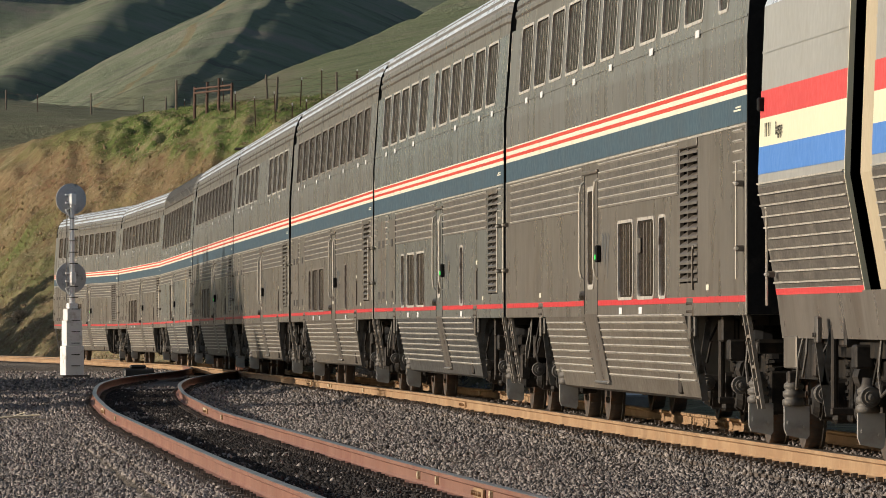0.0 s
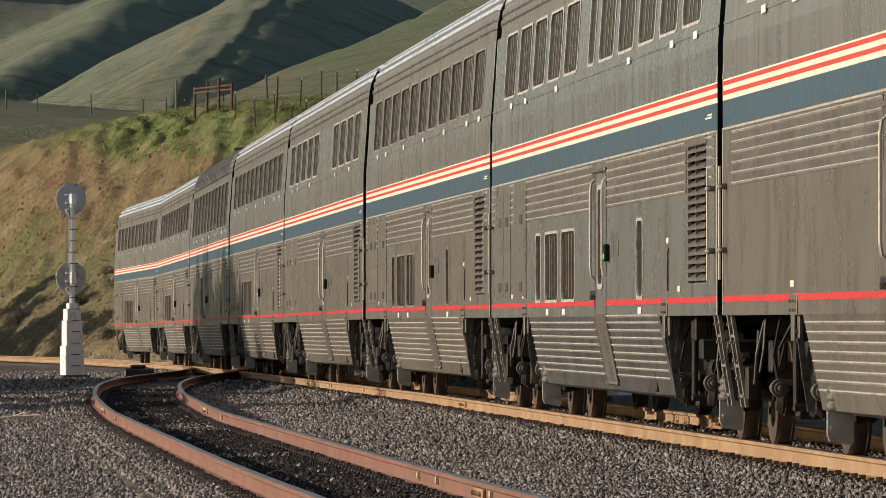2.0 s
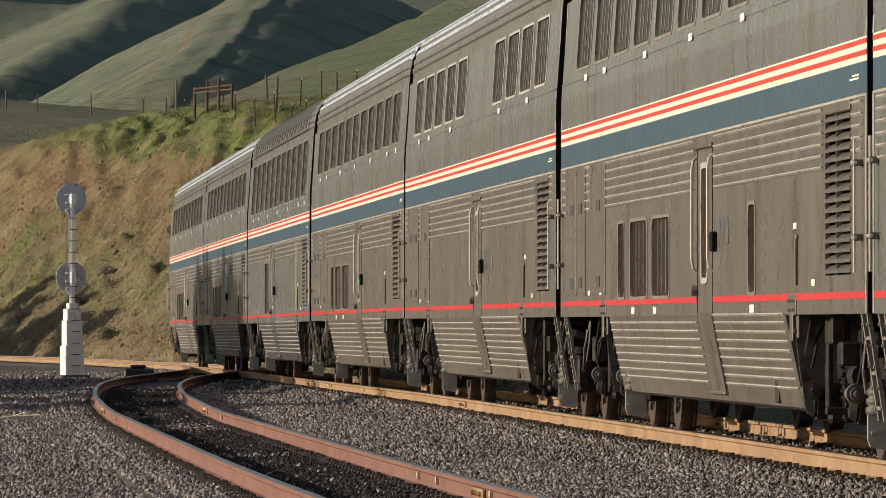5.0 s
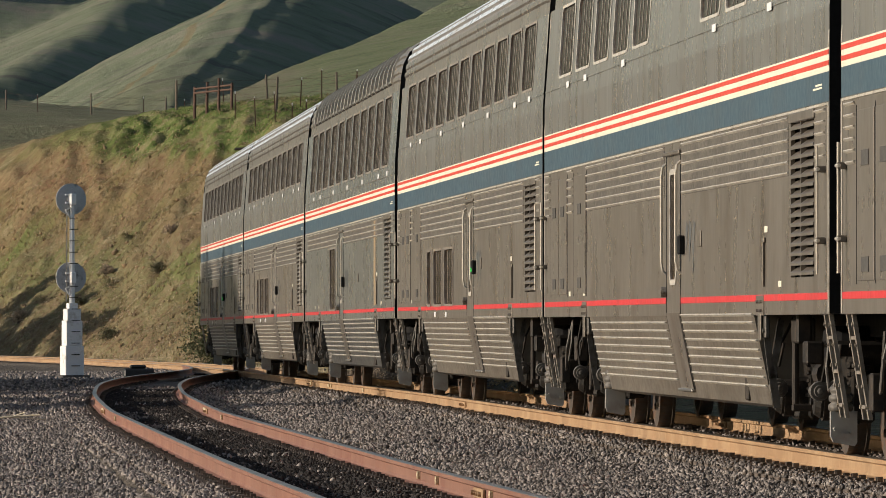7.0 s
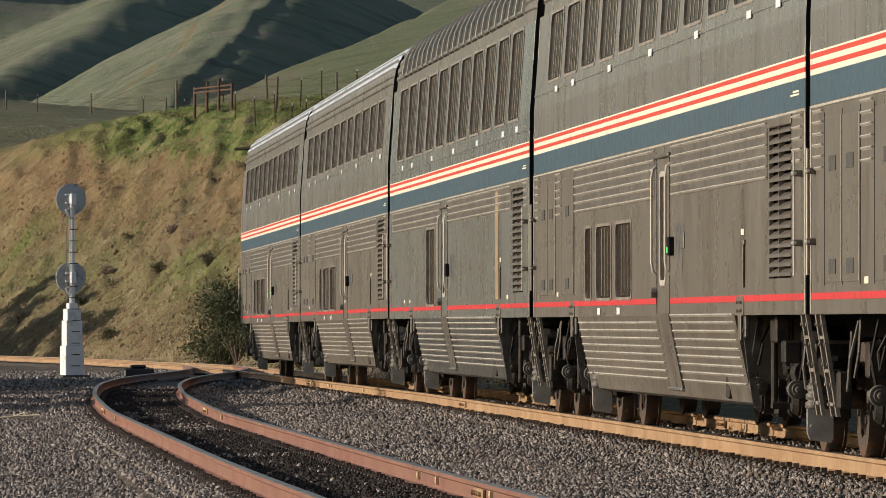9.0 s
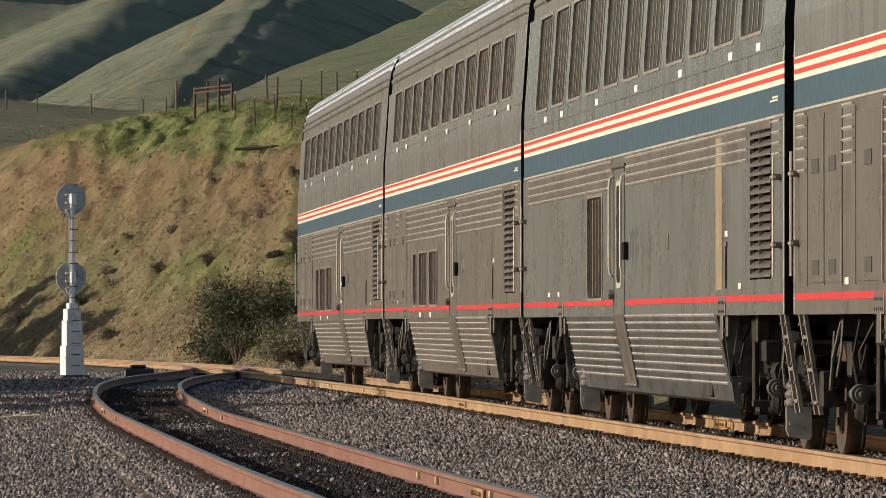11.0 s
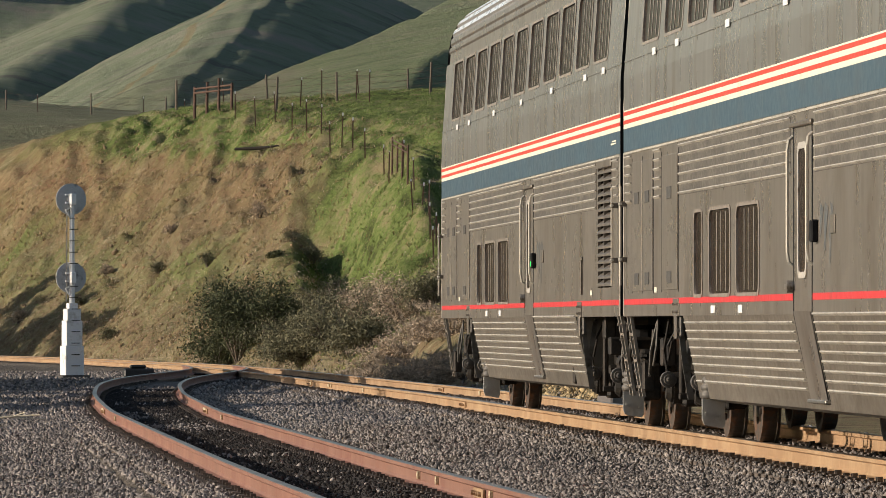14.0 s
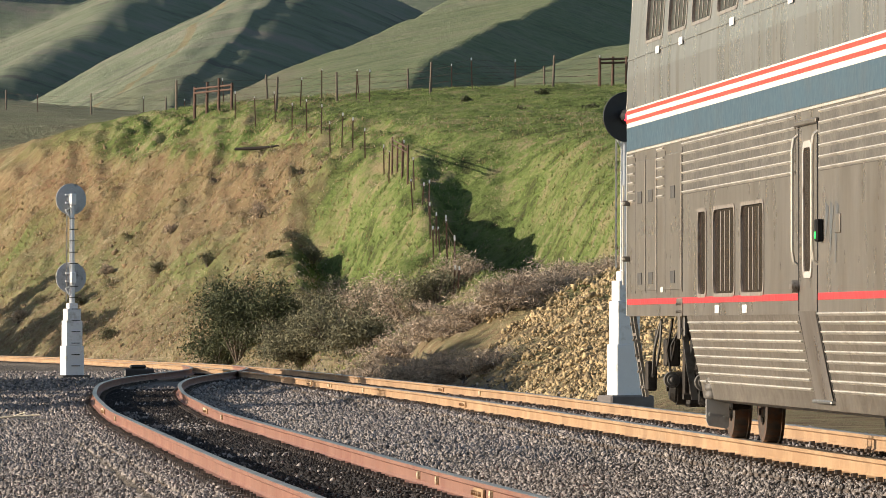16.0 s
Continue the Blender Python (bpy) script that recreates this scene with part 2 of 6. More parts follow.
def height(x, y):
    n = (x - main_x(y)) * np.cos(np.interp(y, LINE_Y, LINE_T))
    # track bed, and lower ground beside it
    bed = -0.30 + grade(y - 40.0) - 0.11 * smooth_step(2.6, 3.6, -n) * (1 - smooth_step(90, 150, y)) - 0.25 * smooth_step(2.4, 4.2, n) - 0.12 * smooth_step(7.0, 10.0, -n)
    bed = bed + 0.03 * BED_WAVE(x, y)
    sn = x - np.interp(y, SIDE_Y, SIDE_X)
    bed = np.maximum(bed, -0.215 + grade(y - 40.0) - 0.25 * smooth_step(1.1, 2.4, np.abs(n)))
    bed = np.where((np.abs(sn) < 1.5) & (y < 215), -0.22 + np.interp(y, SIDE_Y, SIDE_Z) + 0.012 * BED_WAVE(x * 2, y * 2), bed)
    # cut bank and the shoulder of the hill behind the track
    wave = BANK_WAVE(x, y)
    steep = 0.72 + 0.10 * np.sin(x * 0.21 + y * 0.05) - 0.03 * np.abs(np.sin(x * 2.1 + 0.25 * y + 2.0 * wave))
    face = steep * (n - 4.6 - 0.9 * wave) + 0.30 * RILL_WAVE(x, y) * smooth_step(5, 9, n) + 0.10 * CLOD_WAVE(x, y)
    flat = 6.2 + 0.060 * (y - 240) + 0.035 * x + 0.22 * wave - 0.012 * np.clip(-12 - x, 0, 30) ** 2
    flat = flat + 0.05 * CLOD_WAVE(x, y)
    flat = np.minimum(flat, 12.0 - 0.012 * np.clip(-12 - x, 0, 30) ** 2 + 0.03 * x + 0.22 * wave + 0.004 * (y - 340))
    top = -np.log(np.exp(-np.clip(face, -30, 60) * 1.1) + np.exp(-np.clip(flat, -30, 60) * 1.1)) / 1.1
    # gully that drains the shoulder
    gx = 1.7 + (250 - y) * 0.050
    depth = 4.2 * smooth_step(188, 204, y) * (1 - smooth_step(258, 284, y))
    d = x - gx
    top = top - depth * np.where(d < 0, np.exp(-(d / 1.0) ** 2), np.exp(-(np.maximum(d - 1.3, 0) / 2.0) ** 2))
    # small hollow in the nose of the slope
    hd = x + 4.2 - (276 - y) * 0.06
    top = top - 2.6 * smooth_step(252, 266, y) * (1 - smooth_step(282, 296, y)) * np.exp(-(hd / np.where(hd < 0, 0.9, 1.6)) ** 2)
    # valley and far hills
    plain = 0.0298 * y + 0.9 * HILL_WAVE(x * 4, y) + 0.01 * x + 100 * np.clip(-x / np.maximum(y, 60) - 0.037, 0, 0.04) * smooth_step(420, 700, y)
    far_w = smooth_step(352, 420, y)
    top = top * (1 - far_w) + plain * far_w
    rough = (2.2 * HILL_WAVE(x, y) + 0.6 * FAR_WAVE(x * 1.6, y * 0.6)) * smooth_step(600, 1000, y)
    hills = np.maximum.reduce([
        ridge(x, y, (-135, 2150, 72), (-106, 3000, 150), 0.42, 0.36) + rough,
        ridge(x, y, *SPUR_B, 0.52, 0.42, 5.0) + rough,
        ridge(x, y, (-25, 800, 26.0), (7, 1250, 59), 0.8, 0.36, 24.0) + 0.5 * rough,
        ridge(x, y, (6, 560, 19.4), (18, 760, 30), 0.5, 0.2, 12.0),
        # left bump: a hill outside the view, added for carriage sides to reflect
        0.0 * x + 75 * smooth_step(2600, 3500, y) + 0.03 * y + 200 * np.exp(-((x + 340) / 110) ** 2) * smooth_step(2900, 3400, y),
    ])
    top = np.where(y > 420, np.maximum(top, hills), top)
    w = np.maximum(smooth_step(3.6, 5.0, n), smooth_step(385, 425, y))
    return bed * (1 - w) + np.maximum(top, bed) * w


def ground_material():
    """Gravel by the track, bare earth on the steep cut, grass and dry stalks above, by the slope and place of the ground."""
    m = bpy.data.materials.new("earth_and_grass")
    m.use_nodes = True
    nt = m.node_tree
    N, L = nt.nodes, nt.links
    b = N["Principled BSDF"]
    b.inputs["Roughness"].default_value = 0.95
    b.inputs["Specular IOR Level"].default_value = 0.02
    tc = N.new("ShaderNodeTexCoord")
    att = N.new("ShaderNodeAttribute")
    att.attribute_name = "cover"
    sep = N.new("ShaderNodeSeparateColor")
    L.new(att.outputs["Color"], sep.inputs["Color"])

    def noise_tex(s, detail=6.0, rough=0.65, stretch=None):
        n = N.new("ShaderNodeTexNoise")
        n.inputs["Scale"].default_value, n.inputs["Detail"].default_value, n.inputs["Roughness"].default_value = s, detail, rough
        src = tc.outputs["Object"]
        if stretch:
            mp = N.new("ShaderNodeMapping")
            mp.inputs["Scale"].default_value = stretch
            L.new(src, mp.inputs["Vector"])
            src = mp.outputs["Vector"]
        L.new(src, n.inputs["Vector"])
        return n.outputs["Fac"]

    def ramp(src, stops):
        r = N.new("ShaderNodeValToRGB")
        while len(r.color_ramp.elements) < len(stops):
            r.color_ramp.elements.new(0.5)
        for e, (p, c) in zip(r.color_ramp.elements, stops):
            e.position, e.color = p, (*c, 1)
        L.new(src, r.inputs["Fac"])
        return r.outputs["Color"]

    def mix(fac, c1, c2):
        x = N.new("ShaderNodeMix")
        x.data_type = "RGBA"
        L.new(fac, x.inputs[0])
        L.new(c1, x.inputs[6])
        L.new(c2, x.inputs[7])
        return x.outputs[2]

    grass = ramp(noise_tex(0.5, 12.0, 0.8, (1.0, 0.6, 1.0)), [(0.40, (0.06, 0.068, 0.03)), (0.455, (0.10, 0.132, 0.042)), (0.505, (0.145, 0.192, 0.06)), (0.545, (0.18, 0.195, 0.082)), (0.60, (0.25, 0.215, 0.12))])
    earth = ramp(noise_tex(0.8, 12.0, 0.85), [(0.39, (0.085, 0.058, 0.038)), (0.445, (0.19, 0.138, 0.084)), (0.49, (0.28, 0.205, 0.125)), (0.525, (0.165, 0.165, 0.08)), (0.565, (0.29, 0.23, 0.145)), (0.62, (0.42, 0.34, 0.22))])
    rust = ramp(noise_tex(1.1, 12.0, 0.85), [(0.40, (0.10, 0.062, 0.04)), (0.46, (0.25, 0.155, 0.092)), (0.51, (0.18, 0.155, 0.082)), (0.55, (0.30, 0.20, 0.122)), (0.61, (0.24, 0.21, 0.11))])
    gravel = ramp(noise_tex(9.0, 4.0, 0.7), [(0.3, (0.075, 0.065, 0.058)), (0.5, (0.16, 0.14, 0.12)), (0.7, (0.29, 0.26, 0.225))])
    # Greyer, bluer tones for far ground: distance haze put into the colour.
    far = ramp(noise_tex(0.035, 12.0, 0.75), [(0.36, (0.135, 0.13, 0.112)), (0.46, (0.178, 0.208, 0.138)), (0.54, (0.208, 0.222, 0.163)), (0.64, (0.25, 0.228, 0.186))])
    cinder = N.new("ShaderNodeRGB")
    cinder.outputs[0].default_value = (0.028, 0.024, 0.022, 1)
    gravel = mix(att.outputs["Alpha"], cinder.outputs[0], gravel)
    warm = N.new("ShaderNodeAttribute")
    warm.attribute_name = "iron"
    earth = mix(warm.outputs["Fac"], earth, rust)
    col = mix(sep.outputs["Red"], gravel, earth)
    col = mix(sep.outputs["Green"], col, grass)
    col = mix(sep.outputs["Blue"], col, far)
    L.new(col, b.inputs["Base Color"])
    bp = N.new("ShaderNodeBump")
    bp.inputs["Strength"].default_value, bp.inputs["Distance"].default_value = 0.8, 0.25
    L.new(noise_tex(2.2, 8.0, 0.75), bp.inputs["Height"])
    far_bp = N.new("ShaderNodeBump")
    far_bp.inputs["Distance"].default_value = 2.0
    L.new(sep.outputs["Blue"], far_bp.inputs["Strength"])
    L.new(noise_tex(0.12, 8.0, 0.7), far_bp.inputs["Height"])
    L.new(bp.outputs["Normal"], far_bp.inputs["Normal"])
    L.new(far_bp.outputs["Normal"], b.inputs["Normal"])
    return m


GROUND_MAT = ground_material()


def build_ground():
    inner = np.linspace(-0.075, 0.075, 330)
    outer = 0.075 + np.geomspace(0.003, 6.0, 30)
    u = np.concatenate([-outer[::-1], inner, outer])
    rows = np.concatenate([np.array([-400, -200, -100, -50, -20, 0]), np.linspace(12, 190, 110), np.linspace(191, 365, 300), np.geomspace(367, 3600, 240)])
    U, Y = np.meshgrid(u, rows)
    X = U * np.maximum(Y, 60.0)
    Z = height(X, Y)
    nr, nc = U.shape
    verts = np.stack([X, Y, Z], -1).reshape(-1, 3)
    k = (np.arange(nr - 1)[:, None] * nc + np.arange(nc - 1)[None, :]).reshape(-1)
    faces = np.stack([k, k + 1, k + nc + 1, k + nc], -1)
    me = bpy.data.meshes.new("ground")
    me.from_pydata(verts.tolist(), [], faces.tolist())
    me.polygons.foreach_set("use_smooth", [True] * len(me.polygons))
    me.materials.append(GROUND_MAT)
    n = X - main_x(Y)
    nz = np.abs(np.gradient(Z, axis=1) / np.maximum(np.gradient(X, axis=1), 1e-3)) + 0.25 * np.abs(BANK_WAVE(X, Y))
    earth = smooth_step(3.2, 5.0, n)
    left_cut = 1 - smooth_step(-7.0, -3.2, X - (Y - 290) * 0.02 + 1.0 * BANK_WAVE(X * 1.3, Y * 1.3))
    patch = BANK_WAVE(X * 0.9 + 30, Y * 0.9) + 0.7 * RILL_WAVE(X * 0.6, Y * 0.6) + 0.5 * CLOD_WAVE(X, Y)
    low = 1 - smooth_step(2.5, 5.5, Z + 1.2 * BANK_WAVE(X, Y) + 0.25 * (X + 10))
    crest = smooth_step(8.1, 9.3, Z + 0.6 * BANK_WAVE(X, Y) + 0.3 * CLOD_WAVE(X, Y)) * smooth_step(-22, -14, X)
    grass = smooth_step(-0.1, 1.1, 0.22 + 0.32 * patch + 0.8 * (1 - left_cut) - 0.20 * left_cut + 0.35 * low + 1.1 * crest)
    iron = left_cut * smooth_step(3.8, 6.5, Z + 0.8 * BANK_WAVE(X * 2, Y * 2)) * smooth_step(-0.7, 0.5, RILL_WAVE(X, Y * 0.7) + 0.4) * (1 - smooth_step(350, 380, Y))
    grass = grass * smooth_step(1.0, 3.0, Z)
    # share of the hazed far colour, growing with distance
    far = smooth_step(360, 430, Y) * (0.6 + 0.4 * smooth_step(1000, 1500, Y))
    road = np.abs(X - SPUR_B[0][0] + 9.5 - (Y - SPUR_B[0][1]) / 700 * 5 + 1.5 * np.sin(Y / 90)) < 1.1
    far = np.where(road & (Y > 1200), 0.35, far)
    sn = X - np.interp(Y, SIDE_Y, SIDE_X)
    # gravel darkened between the siding rails
    gauge_dark = 1 - smooth_step(0.55, 0.95, np.abs(sn) + 0.15 * BED_WAVE(X * 3, Y * 3)) * 1.0
    gauge_dark = gauge_dark * (Y > 20) * (Y < 190)
    cover = np.stack([earth, grass, far, 1 - 0.8 * gauge_dark], -1).reshape(-1, 4)
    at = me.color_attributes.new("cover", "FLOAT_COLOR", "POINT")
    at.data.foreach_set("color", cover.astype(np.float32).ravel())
    rust = me.attributes.new("iron", "FLOAT", "POINT")
    rust.data.foreach_set("value", iron.astype(np.float32).ravel())
    tagged(new("ground", me), "gravel strip, eroded earth bank and green grassy hills", "ground", kind="structure")


build_ground()


# ---- tracks ----
RAIL_PROFILE = [(-0.076, -0.17), (0.076, -0.17), (0.076, -0.158), (0.022, -0.142), (0.010, -0.120), (0.010, -0.050), (0.036, -0.036), (0.036, -0.006), (0.028, 0.0),
                (-0.028, 0.0), (-0.036, -0.006), (-0.036, -0.036), (-0.010, -0.050), (-0.010, -0.120), (-0.022, -0.142), (-0.076, -0.158)]


def rail_mesh(where, off, s0, s1, side_mat):
    ss = np.arange(s0, s1, 1.0)
    vs, fs, mi = [], [], []
    n = len(RAIL_PROFILE)
    for s in ss:
        x, y, z, t = where(s, off)
        for a, b in RAIL_PROFILE:
            vs.append((x + a * math.cos(t), y + a * math.sin(t), z + b))
    for j in range(len(ss) - 1):
        for k in range(n):
            k2 = (k + 1) % n
            fs.append((j * n + k, j * n + k2, (j + 1) * n + k2, (j + 1) * n + k))
            mi.append(1 if k in (7, 8, 9) else 0)
    return mesh_of("rail", vs, fs, [side_mat, RAIL_TOP], mi)


def build_track(name, where, s0, s1, label, side_mat):
    track = tagged(new(name), label, "railway track", kind="structure")
    for off in (-0.7537, 0.7537):
        part("rail", rail_mesh(where, off, s0, s1, side_mat), track)
    return track


def tie_mesh():
    rng = random.Random(4)
    b = Builder().box((-1.3, -0.115, -0.37), (1.3, 0.115, -0.186), 0, 0.012)
    b.v = [(x, y + rng.uniform(-0.008, 0.008), z + rng.uniform(-0.006, 0.006)) for x, y, z in b.v]
    return b.mesh("tie", TIE_WOOD)


TIE = tie_mesh()


def lay_ties(track, where, s0, s1, rng):
    """Ties, and on each its plates and clips at both rails."""
    clips = Builder()
    s, count = s0, 0
    while s < s1:
        x, y, z, t = where(s)
        if count < 290:
            part("tie", TIE, track, m=pose(x, y, z, 0, 0, math.degrees(t) + rng.uniform(-1.2, 1.2)))
        m = pose(x, y, z, 0, 0, math.degrees(t))
        if s < 150:
            for off in (-0.7537, 0.7537):
                clips.box((off - 0.16, -0.085, -0.175), (off + 0.16, 0.085, -0.160), m=m)
                for k in (-1, 1):
                    h = rng.uniform(0.0, 0.02)
                    clips.box((off + k * 0.095 - 0.022, -0.06, -0.165), (off + k * 0.095 + 0.022, -0.025, -0.145 + h), m=m)
                    clips.box((off + k * 0.095 - 0.022, 0.025, -0.165), (off + k * 0.095 + 0.022, 0.06, -0.148 + h), m=m)
        s += rng.uniform(0.47, 0.53)
        count += 1
    tagged(part("spikes", clips.mesh("spikes", TIE_WOOD), track), kind="stuff")


def joint_bars(track, where, places):
    for s, off in places:
        x, y, z, t = where(s, off)
        b = Builder()
        for k in (-1, 1):
            b.box((k * 0.022 - 0.012, -0.45, -0.125), (k * 0.022 + 0.012, 0.45, -0.05), 0, 0.006)
            for j in range(4):
                b.tube((k * 0.034, -0.33 + 0.22 * j, -0.088), (k * 0.06, -0.33 + 0.22 * j, -0.088), 0.02, sides=6)
        part("joint_bar", b.mesh("joint_bar", RAIL_RUST), track, m=pose(x, y, z, 0, 0, math.degrees(t)))


main_track = build_track("track_main", line, -230, 330, "main line of rust-brown steel rails on dark wooden ties", RAIL_RUST)
side_track = build_track("track_siding", siding, -60, 176, "siding of reddish rusty rails curving into the main line", RAIL_RED)
lay_ties(main_track, line, 4, 150, random.Random(1))
lay_ties(side_track, siding, -8, 128, random.Random(2))
joint_bars(main_track, line, [(62, -0.7537), (104, -0.7537), (88, 0.7537), (42, 0.7537)])
joint_bars(side_track, siding, [(66, -0.7537), (66.3, 0.7537), (14, 0.7537)])


# ---- ballast ----
def stones(name, label, xs, ys, zs, sizes, mat, seed):
    """Loose angular stones, one mesh."""
    rng = np.random.default_rng(seed)
    n = len(xs)
    octa = np.array([(1, 0, 0), (-1, 0, 0), (0, 1, 0), (0, -1, 0), (0, 0, 1), (0, 0, -1)], float)
    tris = np.array([(0, 2, 4), (2, 1, 4), (1, 3, 4), (3, 0, 4), (2, 0, 5), (1, 2, 5), (3, 1, 5), (0, 3, 5)])
    v = octa[None] * rng.uniform(0.8, 1.9, (n, 6, 1)) + rng.normal(size=(n, 6, 3)) * 0.30
    v = v * rng.uniform(0.6, 1.3, (n, 1, 3)) * sizes[:, None, None]
    q = rng.normal(size=(n, 4))
    q /= np.linalg.norm(q, axis=1)[:, None]
    w, a, b, c = q.T
    R = np.stack([np.stack([1 - 2 * (b * b + c * c), 2 * (a * b - c * w), 2 * (a * c + b * w)], -1),
                  np.stack([2 * (a * b + c * w), 1 - 2 * (a * a + c * c), 2 * (b * c - a * w)], -1),
                  np.stack([2 * (a * c - b * w), 2 * (b * c + a * w), 1 - 2 * (a * a + b * b)], -1)], -2)
    v = np.einsum("nij,nkj->nki", R, v) + np.stack([xs, ys, zs], -1)[:, None, :]
    f = (tris[None] + 6 * np.arange(n)[:, None, None]).reshape(-1, 3)
    me = bpy.data.meshes.new(name)
    me.vertices.add(6 * n)
    me.vertices.foreach_set("co", v.ravel())
    me.loops.add(len(f) * 3)
    me.loops.foreach_set("vertex_index", f.ravel().astype(np.int32))
    me.polygons.add(len(f))
    me.polygons.foreach_set("loop_start", np.arange(0, len(f) * 3, 3, dtype=np.int32))
    me.materials.append(mat)
    me.update(calc_edges=True)
    me.validate()
    return tagged(new(name, me), label, "gravel", kind="stuff")


def build_ballast():
    rng = np.random.default_rng(6)
    px, py, pr = [], [], []
    for y0, y1, density, r in ((33, 48, 400, 0.0125), (48, 70, 370, 0.0135), (70, 110, 190, 0.0155), (110, 150, 75, 0.019), (150, 235, 14, 0.026)):
        area = 0.0655 * (y1 * y1 - y0 * y0)
        n = int(area * density)
        y = np.sqrt(rng.uniform(y0 * y0, y1 * y1, n))
        px.append(rng.uniform(-0.066, 0.065, n) * y)
        py.append(y)
        pr.append(r * rng.uniform(0.55, 1.5, n))
    x, y, r = (np.concatenate(a) for a in (px, py, pr))
    n = x - main_x(y)
    sn = x - np.interp(y, SIDE_Y, SIDE_X)
    in_side = (np.abs(sn) < 1.3) & (y < 205)
    near_rail = (np.abs(np.abs(n) - 0.7537) < 0.13) | (in_side & (np.abs(np.abs(sn) - 0.7537) < 0.13))
    thin = rng.uniform(0, 1, len(x)) < np.where(in_side & (np.abs(sn) < 0.7), np.where(BED_WAVE(x * 0.7, y * 0.35) > 0.32, 0.25, 0.012), np.where(np.abs(n) < 0.75, 0.3, np.where((np.abs(n) < 1.0) | (in_side & (np.abs(sn) < 1.0)), 0.12, 1.0)))
    keep = (~near_rail) & thin & (n < 4.5)
    x, y, r = x[keep], y[keep], r[keep]
    z = height(x, y)
    lift = np.where((np.abs(sn[keep]) < 1.3) & (y < 205), np.interp(y, SIDE_Y, SIDE_Z) - 0.186, np.where(np.abs(n[keep]) < 1.3, grade(y - 40.0) - 0.186, -9))
    z = np.maximum(z, lift) + r * rng.uniform(-0.2, 0.7, len(x))
    stones("ballast_stones", "loose grey crushed stone ballast between the tracks", x, y, z, r, BALLAST, 9)


build_ballast()


def build_cinders():
    rng = np.random.default_rng(16)
    s = rng.uniform(-4, 105, 26000) ** 1.0
    off = rng.uniform(-0.66, 0.66, len(s))
    x, y, z, _ = siding(s, off)
    z = np.maximum(height(x, y), z - 0.190) + 0.002
    stones("cinders", "dark cinders between the siding rails", x, y, z, 0.007 + 0.012 * rng.uniform(0, 1, len(s)) ** 2, CINDER, 17)


CINDER = material("cinder", (0.032, 0.028, 0.026), 0.85, 0, 0.3, 3.0, 40.0, 0.3, per_piece=0.6, spec=0.2)
build_cinders()


def paint_mark(track, where, s, off, long):
    """A dab of pale marking paint on the rail's web."""
    x, y, z, t = where(s, off)
    b = Builder().box((-0.038, -long / 2, -0.11), (-0.009, long / 2, -0.045), 0, 0.004)
    part("paint_mark", b.mesh("paint_mark", PAINT_MARK), track, "dab of pale yellow marking paint", pose(x, y, z, 0, 0, math.degrees(t)))


PAINT_MARK = material("marking_paint", (0.62, 0.55, 0.36), 0.7, 0, 0.3, 9.0, 60.0, 0.2, (0.3, 0.16, 0.09), 0.5)
for s, off, long in ((66.5, -0.7537, 0.7), (66.8, 0.7537, 0.8), (60.0, 0.7537, 0.15), (58.5, -0.7537, 0.12), (18.0, 0.7537, 0.1), (20.0, 0.7537, 0.1), (13.0, 0.7537, 0.1)):
    paint_mark(side_track, siding, s, off, long)
for s, off, long in ((97.0, -0.7537, 0.35), (96.2, -0.7537, 0.2), (103.5, -0.7537, 0.25), (86.0, -0.7537, 0.3), (79.0, 0.7537, 0.25)):
    paint_mark(main_track, line, s, off, long)


GLOW_RED = bpy.data.materials.new("red_lens")
GLOW_RED.use_nodes = True
GLOW_RED.node_tree.nodes["Principled BSDF"].inputs["Base Color"].default_value = (0.5, 0.01, 0.02, 1)
GLOW_RED.node_tree.nodes["Principled BSDF"].inputs["Emission Color"].default_value = (1.0, 0.03, 0.06, 1)
GLOW_RED.node_tree.nodes["Principled BSDF"].inputs["Emission Strength"].default_value = 2.0
GLOW_GREEN = bpy.data.materials.new("green_lens")
GLOW_GREEN.use_nodes = True
GLOW_GREEN.node_tree.nodes["Principled BSDF"].inputs["Base Color"].default_value = (0.01, 0.3, 0.06, 1)
GLOW_GREEN.node_tree.nodes["Principled BSDF"].inputs["Emission Color"].default_value = (0.03, 1.0, 0.10, 1)
GLOW_GREEN.node_tree.nodes["Principled BSDF"].inputs["Emission Strength"].default_value = 1.5


# ---- the train ----
LENGTH, HALF = 25.30, 1.55
# outline of the carriage body, from the foot of the side up to the roof's middle: (half width, height)
SIDE = [(1.40, 0.42), (1.55, 1.13), (1.55, 3.40), (1.475, 4.45)]
ROOF = [(1.475, 4.45), (1.458, 4.64), (1.425, 4.82), (1.34, 4.99), (1.19, 5.13), (0.96, 5.23), (0.50, 5.30), (0.0, 5.32)]


def half_at(z):
    return float(np.interp(z, [p[1] for p in SIDE], [p[0] for p in SIDE]))


def along(u):
    """Place along the carriage, in its own space, u metres behind its coupling plane at the front."""
    return u - 12.955


